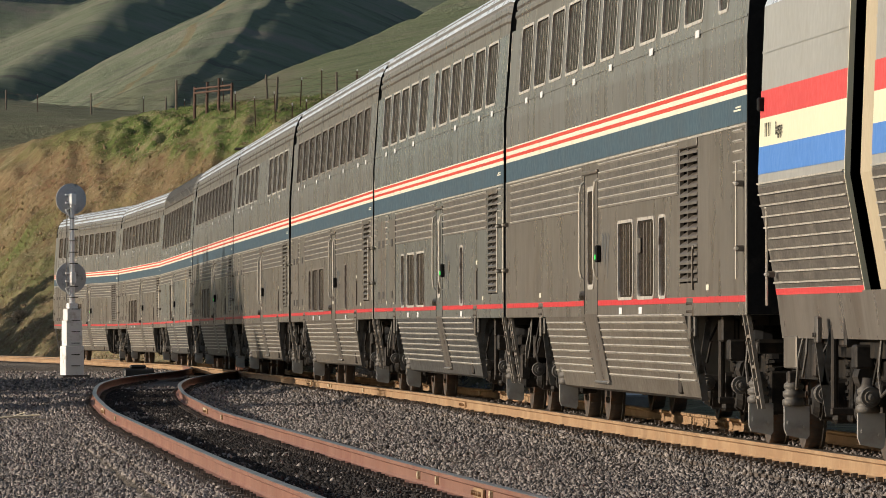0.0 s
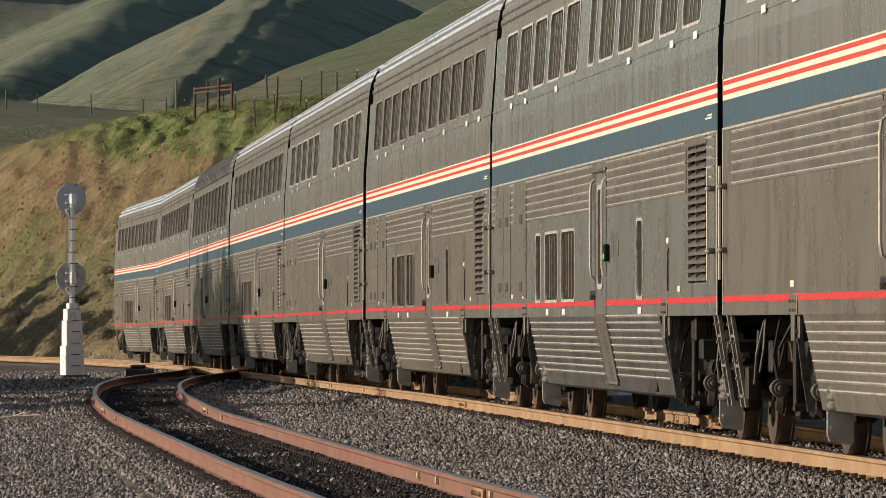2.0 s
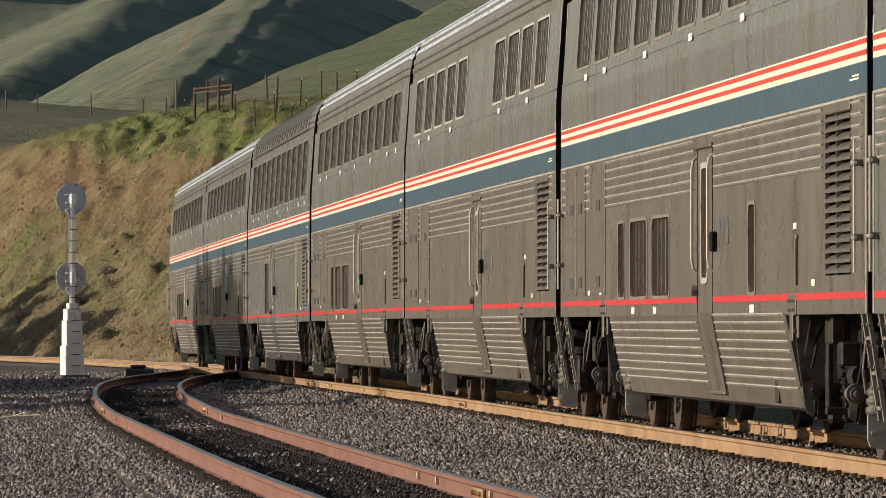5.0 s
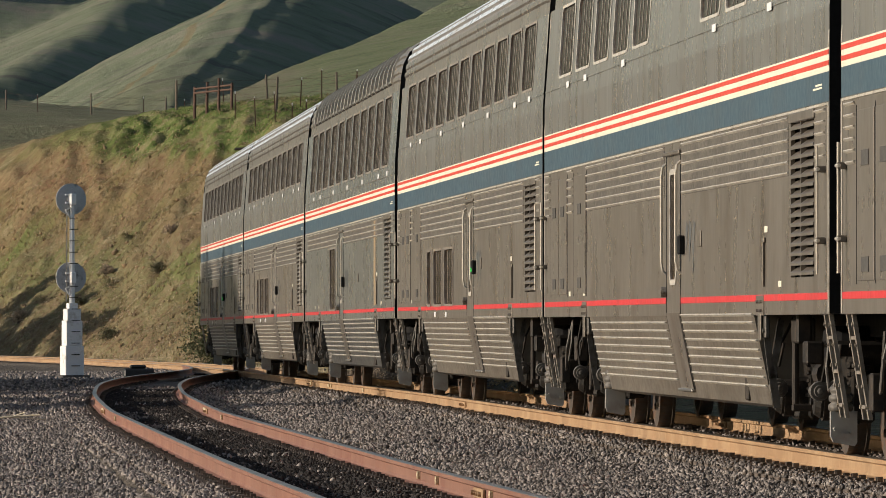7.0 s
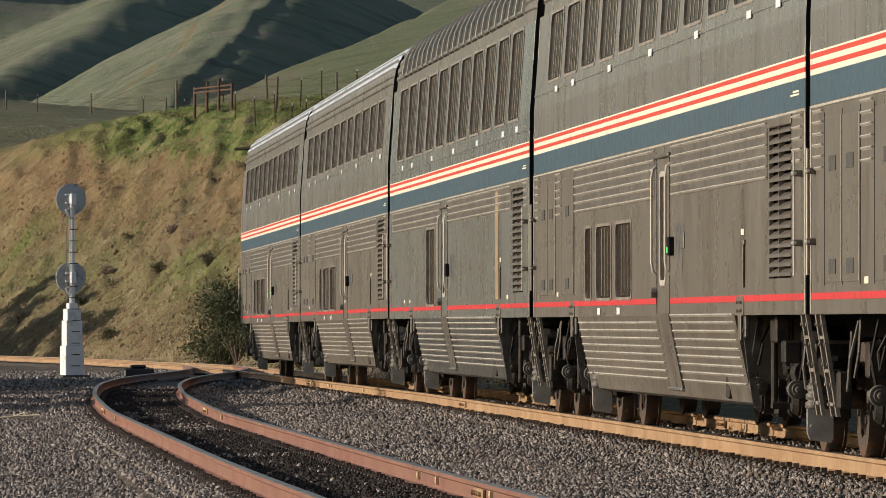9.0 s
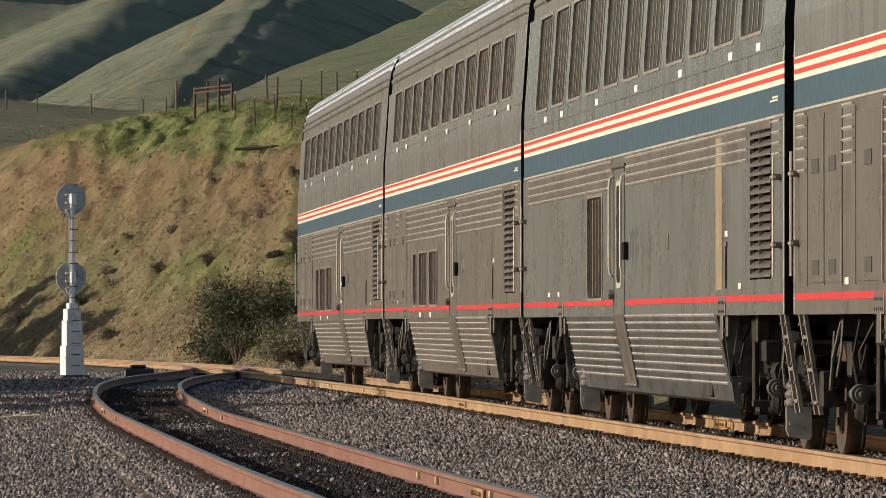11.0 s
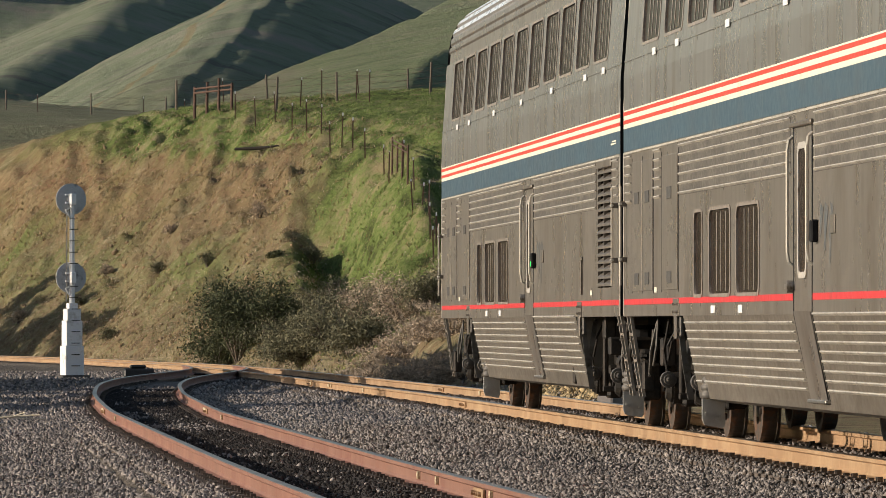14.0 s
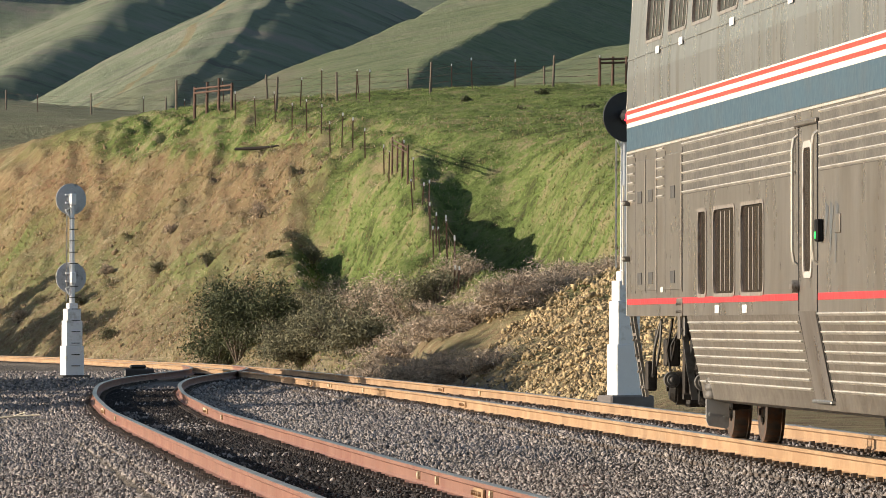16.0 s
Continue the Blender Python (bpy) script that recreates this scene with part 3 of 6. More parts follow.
def side_sheet(holes, u0, u1, z0, z1, mats, depth=0.035, extra=()):
    """The carriage's near side between two heights, with openings through it and their jambs."""
    us = sorted({u0, u1, *[h[0] for h in holes], *[h[1] for h in holes]})
    zs = sorted({z0, z1, *[p[1] for p in SIDE if z0 < p[1] < z1], *[h[2] for h in holes], *[h[3] for h in holes], *extra})
    b = Builder()
    for ua, ub in zip(us, us[1:]):
        for za, zb in zip(zs, zs[1:]):
            um, zm = (ua + ub) / 2, (za + zb) / 2
            if any(h[0] < um < h[1] and h[2] < zm < h[3] for h in holes):
                continue
            xa, xb = -half_at(za), -half_at(zb)
            b.add([(xa, along(ua), za), (xa, along(ub), za), (xb, along(ub), zb), (xb, along(ua), zb)], [(0, 3, 2, 1)])
    for ua, ub, za, zb in holes:
        xa, xb = -half_at(za), -half_at(zb)
        o = [(xa, along(ua), za), (xa, along(ub), za), (xb, along(ub), zb), (xb, along(ua), zb)]
        i = [(p[0] + depth, p[1], p[2]) for p in o]
        b.add(o + i, [(0, 1, 5, 4), (1, 2, 6, 5), (2, 3, 7, 6), (3, 0, 4, 7)])
    me = b.mesh("side_wall", mats)
    bm = bmesh.new()
    bm.from_mesh(me)
    bmesh.ops.remove_doubles(bm, verts=bm.verts[:], dist=0.0005)
    bm.to_mesh(me)
    bm.free()
    return me


def frame_mesh(w, h, lean, bar=0.03, proud=0.006, deep=0.016, mat=None):
    """A rounded window frame, centred, lying along y and z; lean: how far its top leans in."""
    b = Builder()
    r, seg = 0.11, 4
    wide = min(0.06, 0.10 * w)

    def ring(w_, h_, r_, x):
        pts = []
        for cx, cz, a0 in ((w_ / 2 - r_, h_ / 2 - r_, 0), (-w_ / 2 + r_, h_ / 2 - r_, 90), (-w_ / 2 + r_, -h_ / 2 + r_, 180), (w_ / 2 - r_, -h_ / 2 + r_, 270)):
            for k in range(seg + 1):
                a = radians(a0 + 90 * k / seg)
                yy, zz = cx + r_ * math.cos(a), cz + r_ * math.sin(a)
                pts.append((x + lean * (zz / h + 0.5), yy, zz))
        return pts

    rings = [ring(w, h, r, 0.0), ring(w, h, r, -proud), ring(w - 2 * wide, h - 2 * bar, r - bar * 0.6, -proud), ring(w - 2 * wide, h - 2 * bar, r - bar * 0.6, deep)]
    n = len(rings[0])
    fs = []
    for j in range(3):
        for k in range(n):
            k2 = (k + 1) % n
            fs.append((j * n + k, j * n + k2, (j + 1) * n + k2, (j + 1) * n + k))
    b.add([p for rg in rings for p in rg], fs)
    return b.mesh("window_frame", mat or ALU)


EMBLEM = material("faded_emblem", (0.13, 0.14, 0.145), 0.45, 0.2, 0.3, 3.0, 20.0, 0.0, (0.2, 0.18, 0.16), 0.5)
PLATE_GREY = material("plate_grey", (0.40, 0.385, 0.36), 0.5, 0.1, 0.12, 3.0, 20.0, 0.0, (0.32, 0.29, 0.26), 0.4)
STRUT = material("strut_grey", (0.115, 0.105, 0.093), 0.6, 0.2, 0.2, 3.0, 20.0, 0.1, (0.05, 0.04, 0.03), 0.5)
DARK_FRAME = material("dull_frame", (0.36, 0.315, 0.275), 0.4, 0.3, 0.15, 3.0, 30.0, 0.0, (0.16, 0.12, 0.09), 0.4)
MESHES = {}


def cached(key, make):
    if key not in MESHES:
        MESHES[key] = make()
    return MESHES[key]


def window(car, ua, ub, za, zb, mat=None):
    w, h = round(ub - ua, 2), round(zb - za, 2)
    xa, xb = half_at(za), half_at(zb)
    lean = round(xa - xb, 3)
    mat = mat or ALU
    fr = part("window_frame", cached(("fr", w, h, lean, mat.name), lambda: frame_mesh(w + 0.06, h + 0.06, lean, mat=mat)), car,
              m=pose(-xa - 0.002, along((ua + ub) / 2), (za + zb) / 2))

    def pane():
        b = Builder()
        b.box((0.0, -w / 2, -h / 2), (0.012, w / 2, h / 2))
        b.v = [(x + lean * (z / h + 0.5), y, z) for x, y, z in b.v]
        return b.mesh("pane", GLASS)

    part("pane", cached(("pane", w, h, lean), pane), fr, m=pose(0.012, 0, 0))

    # lighter strip on the pane, added in place of a curtain streak
    def bar():
        b = Builder()
        b.box((0.0, -0.022, -h / 2 + 0.02), (0.006, 0.022, h / 2 - 0.02))
        b.v = [(x + lean * (z / h + 0.5), y, z) for x, y, z in b.v]
        return b.mesh("glazing_bar", DARK_FRAME)

    if w > 1.0:
        for q in (-0.22, 0.02, 0.2):
            part("glazing_bar", cached(("bar", h, lean), bar), fr, m=pose(0.008, q * w, 0))
    return fr


def strip(u0, u1, z0, z1, name, mat, proud=0.004):
    def make():
        b = Builder()
        xa, xb = -half_at(z0) - proud, -half_at(z1) - proud
        b.add([(xa, -(u1 - u0) / 2, z0), (xa, (u1 - u0) / 2, z0), (xb, (u1 - u0) / 2, z1), (xb, -(u1 - u0) / 2, z1),
               (xa + proud, -(u1 - u0) / 2, z0 - 0.002), (xa + proud, (u1 - u0) / 2, z0 - 0.002), (xb + proud, (u1 - u0) / 2, z1 + 0.002), (xb + proud, -(u1 - u0) / 2, z1 + 0.002)],
              [(0, 3, 2, 1), (0, 1, 5, 4), (3, 7, 6, 2), (1, 2, 6, 5), (0, 4, 7, 3)])
        return b.mesh(name, mat)
    return cached((name, round(u1 - u0, 2), z0, z1, mat.name), make)


def rib_mesh(length, z):
    def make():
        b = Builder()
        x = -half_at(z)
        lean = (half_at(z + 0.03) - half_at(z - 0.03)) / 0.06
        pts = [(0.0, -0.016), (-0.014, -0.006), (-0.02, 0.001), (-0.015, 0.008), (0.0, 0.011)]
        vs = [(x + a - lean * c, yy, c) for yy in (-length / 2, length / 2) for a, c in pts]
        fs = [(k, k + 1, 6 + k, 5 + k) for k in range(4)] + [(0, 4, 3, 2, 1), (5, 6, 7, 8, 9)]
        b.add(vs, fs)
        return b.mesh("rib", RIB_METAL)
    return cached(("rib", round(length, 2), round(z, 2)), make)


def ribs(car, u0, u1, zs):
    for z in zs:
        part("rib", rib_mesh(u1 - u0, z), car, m=pose(0, along((u0 + u1) / 2), z))


def roof_point(q):
    """A point of the near half of the roof's curve, q from 0 at the eaves to 1 at the crest."""
    w = np.linspace(0, 1, len(ROOF))
    return float(np.interp(q, w, [p[0] for p in ROOF])), float(np.interp(q, w, [p[1] for p in ROOF]))


def roof_mesh(painted_to=16):
    """Roof shell: painted shoulders, bright corrugated metal above them, rounded and drooped ends."""
    b = Builder()
    half = []
    for k in range(61):
        x, z = roof_point(k / 60)
        x2, z2 = roof_point(k / 60 - 0.01)
        x3, z3 = roof_point(k / 60 + 0.01)
        d = math.hypot(x3 - x2, z3 - z2)
        out = 0.02 if k > 6 and k % 6 < 4 else 0.0
        half.append((x + out * (z3 - z2) / d, z + out * (x2 - x3) / d))
    prof = half + [(-x, z) for x, z in half[-2::-1]]
    us = [0.24, 0.30, 0.42, 0.7] + list(np.linspace(1.5, 24.4, 12)) + [25.2, 25.49, 25.61, 25.67]
    dip = lambda u: 0.16 * max(0, 1 - min(u - 0.24, 25.67 - u) / 0.4) ** 2
    n = len(prof)
    vs = []
    for u in us:
        for x, z in prof:
            k = 1 - dip(u) * 0.35
            vs.append((x * k, along(u), 4.45 + (z - 4.45) * (1 - 1.1 * dip(u))))
    for j in range(len(us) - 1):
        for k in range(n - 1):
            painted = min(k, n - 2 - k) < painted_to
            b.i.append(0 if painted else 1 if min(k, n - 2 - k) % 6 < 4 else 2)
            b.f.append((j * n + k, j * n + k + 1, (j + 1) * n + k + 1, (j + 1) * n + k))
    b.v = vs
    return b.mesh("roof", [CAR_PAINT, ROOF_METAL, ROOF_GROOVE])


def roof_arc(width, lift, mat, name):
    """A band that follows the curve of the roof's shoulder, width metres along the carriage."""
    b = Builder()
    qs = np.linspace(0.10, 0.56, 9)
    vs = []
    for q in qs:
        x, z = roof_point(q)
        for out in (0.0, lift):
            for y in (-width / 2, width / 2):
                vs.append((-x - 0.8 * out, y, z + 0.6 * out))
    fs = []
    for k in range(len(qs) - 1):
        o = 4 * k
        fs += [(o + 2, o + 6, o + 7, o + 3), (o, o + 4, o + 6, o + 2), (o + 1, o + 3, o + 7, o + 5)]
    n = len(vs)
    b.add(vs, fs + [(0, 2, 3, 1), (n - 4, n - 3, n - 1, n - 2)])
    return b.mesh(name, mat)


def skylights(car):
    """Curved roof windows of the lounge, each between two raised frames."""
    for k in range(22):
        u = 2.0 + 1.03 * k
        part("roof_window_frame", cached("skyframe", lambda: roof_arc(0.10, 0.05, RIB_METAL, "roof_window_frame")), car, m=pose(0, along(u), 0))
        if k < 21:
            part("roof_pane", cached("skypane", lambda: roof_arc(0.90, 0.024, GLASS, "roof_pane")), car, m=pose(0, along(u + 0.515), 0))


def end_mesh(front):
    """End wall with its rubber diaphragm."""
    b = Builder()
    prof = [(-x, z) for x, z in SIDE[1:]] + [(-x, z) for x, z in ROOF[1:]] + [(x, z) for x, z in ROOF[-2::-1]] + [(x, z) for x, z in SIDE[-2:0:-1]]
    y = along(0.25) if front else along(25.66)
    b.add([(x, y, z) for x, z in prof], [tuple(range(len(prof)))])
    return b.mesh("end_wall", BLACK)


def diaphragm_mesh(front, half, z0, z1):
    """Rubber gangway bellows: an arch round the end door."""
    s = -1 if front else 1
    y = along(0.25) if front else along(25.66)
    b = Builder()
    o = [(-half, z0), (-half, z1 - 0.15), (-half + 0.15, z1), (half - 0.15, z1), (half, z1 - 0.15), (half, z0)]
    i = [(-half + 0.3, z0), (-half + 0.3, z1 - 0.4), (-half + 0.4, z1 - 0.3), (half - 0.4, z1 - 0.3), (half - 0.3, z1 - 0.4), (half - 0.3, z0)]
    vs = [(x, y + d, z) for d in (0, s * 0.22) for ring in (o, i) for x, z in ring]
    fs = []
    for k in range(5):
        fs += [(12 + k, 13 + k, 19 + k, 18 + k), (k, k + 1, 13 + k, 12 + k), (6 + k, 7 + k, 19 + k, 18 + k)]
    b.add(vs, fs)
    return b.mesh("diaphragm", BLACK)


def wheelset_mesh():
    b = Builder()
    for sx in (-1, 1):
        x = sx * 0.7525
        b.lathe([(x + sx * 0.06, 0.10), (x + sx * 0.06, 0.40), (x + sx * 0.065, 0.455), (x - sx * 0.06, 0.46), (x - sx * 0.065, 0.485), (x - sx * 0.09, 0.485),
                 (x - sx * 0.09, 0.42), (x - sx * 0.04, 0.36), (x - sx * 0.03, 0.2), (x - sx * 0.09, 0.12)], "x", 28)
        for k in range(6):
            w = k * math.pi / 3
            b.tube((x + sx * 0.055, 0.27 * math.cos(w), 0.27 * math.sin(w)), (x + sx * 0.075, 0.27 * math.cos(w), 0.27 * math.sin(w)), 0.035, sides=6)
    b.tube((-1.0, 0, 0), (1.0, 0, 0), 0.08, sides=12)
    return b.mesh("wheelset", WHEEL)


def bogie(car, u):
    """A four-wheel bogie: frame, axle boxes, springs, dampers and two wheelsets."""
    y = along(u)
    base = part("bogie", cached("bogie", bogie_frame), car, "grimy steel bogie frame", pose(0, y, 0))
    sets = []
    for a in (-1.295, 1.295):
        ws = part("wheelset", cached("wheelset", wheelset_mesh), base, m=pose(0, a, 0.457))
        sets.append(ws)
        part("axle_box", cached("axle_box", axle_box), base, m=pose(-1.12, a, 0.457))
        part("spring", cached("coil_spring", coil), base, m=pose(-1.08, a + 0.42, 0.50))
        part("spring", cached("coil_spring", coil), base, m=pose(-1.08, a - 0.42, 0.50))
    part("damper", cached("damper", damper), base, m=pose(-1.33, 0.35, 0.0))
    part("air_spring", cached("air_spring", air_spring), base, m=pose(-0.95, 0, 0.74))
    part("brake_cylinder", cached("brakecyl", brake_cyl), base, m=pose(-1.2, -0.55, 0.66))
    return sets


def bogie_frame():
    b = Builder()
    for sx in (-1, 1):
        b.box((sx * 1.06 - 0.09, -1.75, 0.62), (sx * 1.06 + 0.09, 1.75, 0.80), 0, 0.02)
        for a in (-1.75, 1.75, -0.84, 0.84):
            b.box((sx * 1.08 - 0.08, a - 0.10, 0.30), (sx * 1.08 + 0.10, a + 0.10, 0.66), 0, 0.02)
        b.box((sx * 1.10 - 0.06, -0.5, 0.42), (sx * 1.10 + 0.06, 0.5, 0.66), 0, 0.03)
    b.box((-1.1, -0.28, 0.55), (1.1, 0.28, 0.92), 0, 0.03)
    for a in (-0.7, 0.7):
        b.tube((-1.0, a, 0.52), (1.0, a, 0.52), 0.07)
    return b.mesh("bogie_frame", UNDER)


def axle_box():
    b = Builder()
    b.box((-0.12, -0.19, -0.17), (0.1, 0.19, 0.17), 0, 0.03)
    b.lathe([(-0.27, 0.06), (-0.265, 0.10), (-0.22, 0.13), (-0.2, 0.13), (-0.2, 0.15), (-0.1, 0.15)], "x", 16)
    b.tube((-0.29, 0, 0), (-0.26, 0, 0), 0.03, sides=6)
    return b.mesh("axle_box", BOGIE_GREY)


def coil():
    b = Builder()
    turns, per = 4, 10
    pts = [(0.085 * math.cos(2 * math.pi * k / per), 0.085 * math.sin(2 * math.pi * k / per), 0.26 * k / (turns * per)) for k in range(turns * per + 1)]
    b.path(pts, 0.02, 5)
    b.tube((0, 0, -0.03), (0, 0, 0.0), 0.11, sides=12)
    b.tube((0, 0, 0.26), (0, 0, 0.30), 0.11, sides=12)
    return b.mesh("spring", UNDER)


def damper():
    b = Builder()
    b.tube((0, 0, 0.42), (0.0, 0, 0.75), 0.03, sides=10)
    b.tube((0, 0, 0.75), (0.0, 0, 1.08), 0.028, sides=10)
    b.box((-0.03, -0.04, 0.36), (0.2, 0.04, 0.42), 0, 0.01)
    return b.mesh("damper", BOGIE_GREY)


def air_spring():
    b = Builder()
    b.lathe([(0, 0.15), (0.03, 0.2), (0.10, 0.21), (0.14, 0.18), (0.18, 0.21), (0.26, 0.2), (0.3, 0.15)], "z", 16)
    return b.mesh("air_spring", BLACK)


def brake_cyl():
    b = Builder()
    b.tube((0, -0.22, 0), (0, 0.1, 0), 0.10, sides=12)
    b.tube((0, 0.1, 0), (0, 0.25, 0), 0.04, sides=8)
    b.path([(0, -0.2, 0.05), (-0.02, -0.35, 0.2), (-0.02, -0.3, 0.42)], 0.018)
    return b.mesh("brake_cylinder", BOGIE_GREY)


def grab_iron():
    """A tall bent handrail, standing off the side on two feet."""
    b = Builder()
    h = 1.0
    b.path([(0.0, 0, 0.0), (-0.035, 0, 0.03), (-0.045, 0, 0.1), (-0.045, 0, h - 0.1), (-0.035, 0, h - 0.03), (0.0, 0, h)], 0.014, 6)
    return b.mesh("handrail", POLISHED)


def end_rail():
    """Vertical grab rod at the carriage end, on two stand-off brackets."""
    b = Builder()
    b.tube((-0.06, 0, 0.0), (-0.06, 0, 0.95), 0.010, sides=6)
    for z in (0.25, 0.78):
        b.box((-0.07, -0.04, z - 0.025), (0.0, 0.04, z + 0.025), 1, 0.006)
        b.tube((-0.06, -0.06, z), (-0.06, 0.10, z), 0.014, sides=8, mat=0)
    return b.mesh("grab_rod", [POLISHED, SKIRT])


def ladder_step():
    """Perforated step bracket that hangs at the corner of the carriage."""
    b = Builder()
    slope = lambda z: -0.055 - 0.16 * z
    for a in (-0.15, 0.15):
        b.add([(slope(z) + dx, a + dy, z) for z in (0.0, 0.78) for dx, dy in ((0, -0.03), (0, 0.03), (0.03, 0.03), (0.03, -0.03))],
              [(0, 1, 5, 4), (1, 2, 6, 5), (2, 3, 7, 6), (3, 0, 4, 7), (0, 3, 2, 1), (4, 5, 6, 7)])
        for k in range(5):
            z = 0.09 + 0.15 * k
            b.tube((slope(z) - 0.012, a, z), (slope(z), a, z), 0.016, sides=6)
    for k in range(3):
        z = 0.08 + 0.25 * k
        b.box((slope(z), -0.15, z), (slope(z) + 0.025, 0.15, z + 0.025))
    return b.mesh("corner_step", STEP_GREY)


def louvre(car, u0, u1, z0, z1):
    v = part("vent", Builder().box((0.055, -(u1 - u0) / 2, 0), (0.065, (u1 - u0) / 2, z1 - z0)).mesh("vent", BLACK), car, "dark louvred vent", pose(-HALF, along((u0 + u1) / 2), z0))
    n = 16
    w = (u1 - u0) / 2
    part("header", cached(("header", round(w, 2)), lambda: Builder().box((-0.014, -w - 0.04, 0), (0.0, w + 0.04, 0.07), 0, 0.004).mesh("header", CAR_PAINT)), v, m=pose(0, 0, z1 - z0))
    part("divider", cached("ventbar", lambda: Builder().box((0.0, -0.02, 0), (0.05, 0.02, 1.19)).mesh("divider", CAR_PAINT)), v, m=pose(0, 0.1, 0))

    def slat():
        b = Builder()
        b.add([(-0.008, -w, 0.0), (-0.008, w, 0.0), (0.052, w, 0.055), (0.052, -w, 0.055), (-0.008, -w, 0.022), (-0.008, w, 0.022), (0.052, w, 0.066), (0.052, -w, 0.066)],
              [(0, 1, 2, 3), (4, 7, 6, 5), (0, 4, 5, 1), (2, 6, 7, 3), (0, 3, 7, 4), (1, 5, 6, 2)])
        return b.mesh("slat", CAR_PAINT)

    for k in range(n):
        part("slat", cached(("slat", round(w, 2)), slat), v, m=pose(0, 0, (k + 0.2) * (z1 - z0) / n))


def entry_door(car, ua, ub, green=False):
    """Side door with a tall narrow window, drip rail, two handrails, latch and a folding step under it."""
    w = ub - ua
    um = (ua + ub) / 2

    def leaf():
        lo = Builder()
        xa, xb = -1.41, -1.55
        lo.add([(xa - 0.012, -w / 2 + 0.05, 0.46), (xa - 0.012, w / 2 - 0.05, 0.46), (xb - 0.012, w / 2 - 0.05, 1.15), (xb - 0.012, -w / 2 + 0.05, 1.15)], [(0, 3, 2, 1)])
        lo.box((-1.545, -w / 2 + 0.03, 1.16), (-1.515, w / 2 - 0.03, 2.50), 0, 0.02)
        return lo.mesh("door", CAR_PAINT)

    door = part("door", cached(("leaf", round(w, 2)), leaf), car, m=pose(0, along(um), 0))
    fr = part("door_frame", cached(("doorframe", round(w, 2)), lambda: frame_mesh(w * 0.50, 1.04, 0.0, 0.05, 0.014, 0.01)), door, "bright metal door window frame", pose(-1.547, 0.0, 1.92))
    part("door_pane", cached(("doorpane", round(w, 2)), lambda: Builder().box((0, -w * 0.22, -0.49), (0.008, w * 0.22, 0.49)).mesh("door_pane", GLASS)), door, m=pose(-1.554, 0, 1.92))
    for a in (-w / 2 - 0.05, w / 2 + 0.05):
        part("handrail", cached("grab", grab_iron), door, "worn steel handrail", pose(-HALF, a, 1.50))
    b = Builder()
    b.box((-0.03, -w / 2 - 0.1, 0), (0.0, w / 2 + 0.1, 0.04), 0, 0.008)
    part("drip_rail", cached(("drip", round(w, 2)), lambda: b.mesh("drip_rail", SKIRT)), door, m=pose(-HALF, 0, 2.56))
    part("door_lamp", cached("doorlamp", door_lamp), door, "small black door lamp housing", pose(-HALF, -w / 2 - 0.32, 1.75))
    if green:
        part("lens", cached("greenlens", lambda: Builder().lathe([(-0.062, 0.01), (-0.06, 0.026), (-0.05, 0.03)], "x", 12, 0, (0, -0.0, -0.035)).mesh("lens", GLOW_GREEN)), door, "lit green lamp", pose(-HALF, -w / 2 - 0.32, 1.75))
    part("latch", cached("latch", lambda: Builder().tube((-0.05, 0, 0), (0, 0, 0), 0.05, sides=10).box((-0.06, -0.1, -0.02), (-0.04, 0.1, 0.02)).mesh("latch", STEEL)), door, m=pose(-HALF, w / 2 + 0.05, 1.34))
    part("sill_step", cached(("sill", round(w, 2)), lambda: Builder().box((-0.04, -w / 2, 0), (0.06, w / 2, 0.025), 0, 0.006).mesh("sill_step", STEEL)), door, m=pose(-1.41, 0, 0.45))


def door_lamp():
    b = Builder()
    b.box((-0.055, -0.07, -0.085), (0.0, 0.07, 0.085), 0, 0.012)
    return b.mesh("door_lamp", BLACK)


def skirt_mesh(u0, u1, mat):
    """Inward-leaning lower side between the bogies, with a turned-in foot."""
    b = Builder()
    w = (u1 - u0) / 2
    prof = [(-1.55, 1.125), (-1.41, 0.46), (-1.40, 0.40), (-1.30, 0.37), (1.30, 0.37), (1.40, 0.40), (1.41, 0.46), (1.55, 1.125)]
    n = len(prof)
    b.add([(x, y, z) for y in (-w, w) for x, z in prof], [(k, k + 1, n + k + 1, n + k) for k in range(n - 1)] + [tuple(range(n))[::-1], tuple(range(n, 2 * n))])
    return b.mesh("skirt", mat)


def underside(u0, u1):
    b = Builder()
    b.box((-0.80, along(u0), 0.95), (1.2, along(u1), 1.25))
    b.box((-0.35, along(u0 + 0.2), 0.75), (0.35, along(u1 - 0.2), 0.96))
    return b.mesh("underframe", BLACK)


PIPES = [[(-1.30, -1.9, 1.08), (-1.36, -1.6, 0.6), (-1.34, -1.5, 0.45)], [(-1.36, 1.2, 1.1), (-1.40, 1.35, 0.8), (-1.36, 1.3, 0.55)],
         [(-1.28, 0.9, 1.1), (-1.40, 0.95, 0.85), (-1.42, 0.7, 0.72), (-1.40, 0.55, 0.9)],
         [(-1.36, 2.30, 1.08), (-1.42, 2.34, 0.80), (-1.42, 2.46, 0.58), (-1.40, 2.66, 0.56), (-1.38, 2.72, 0.72), (-1.36, 2.72, 1.0)],
         [(-1.38, -2.35, 1.08), (-1.42, -2.40, 0.72), (-1.42, -2.56, 0.55), (-1.40, -2.72, 0.60), (-1.36, -2.76, 0.90)],
         [(-1.38, 2.05, 1.1), (-1.40, 2.02, 0.84), (-1.42, 2.10, 0.66)]]
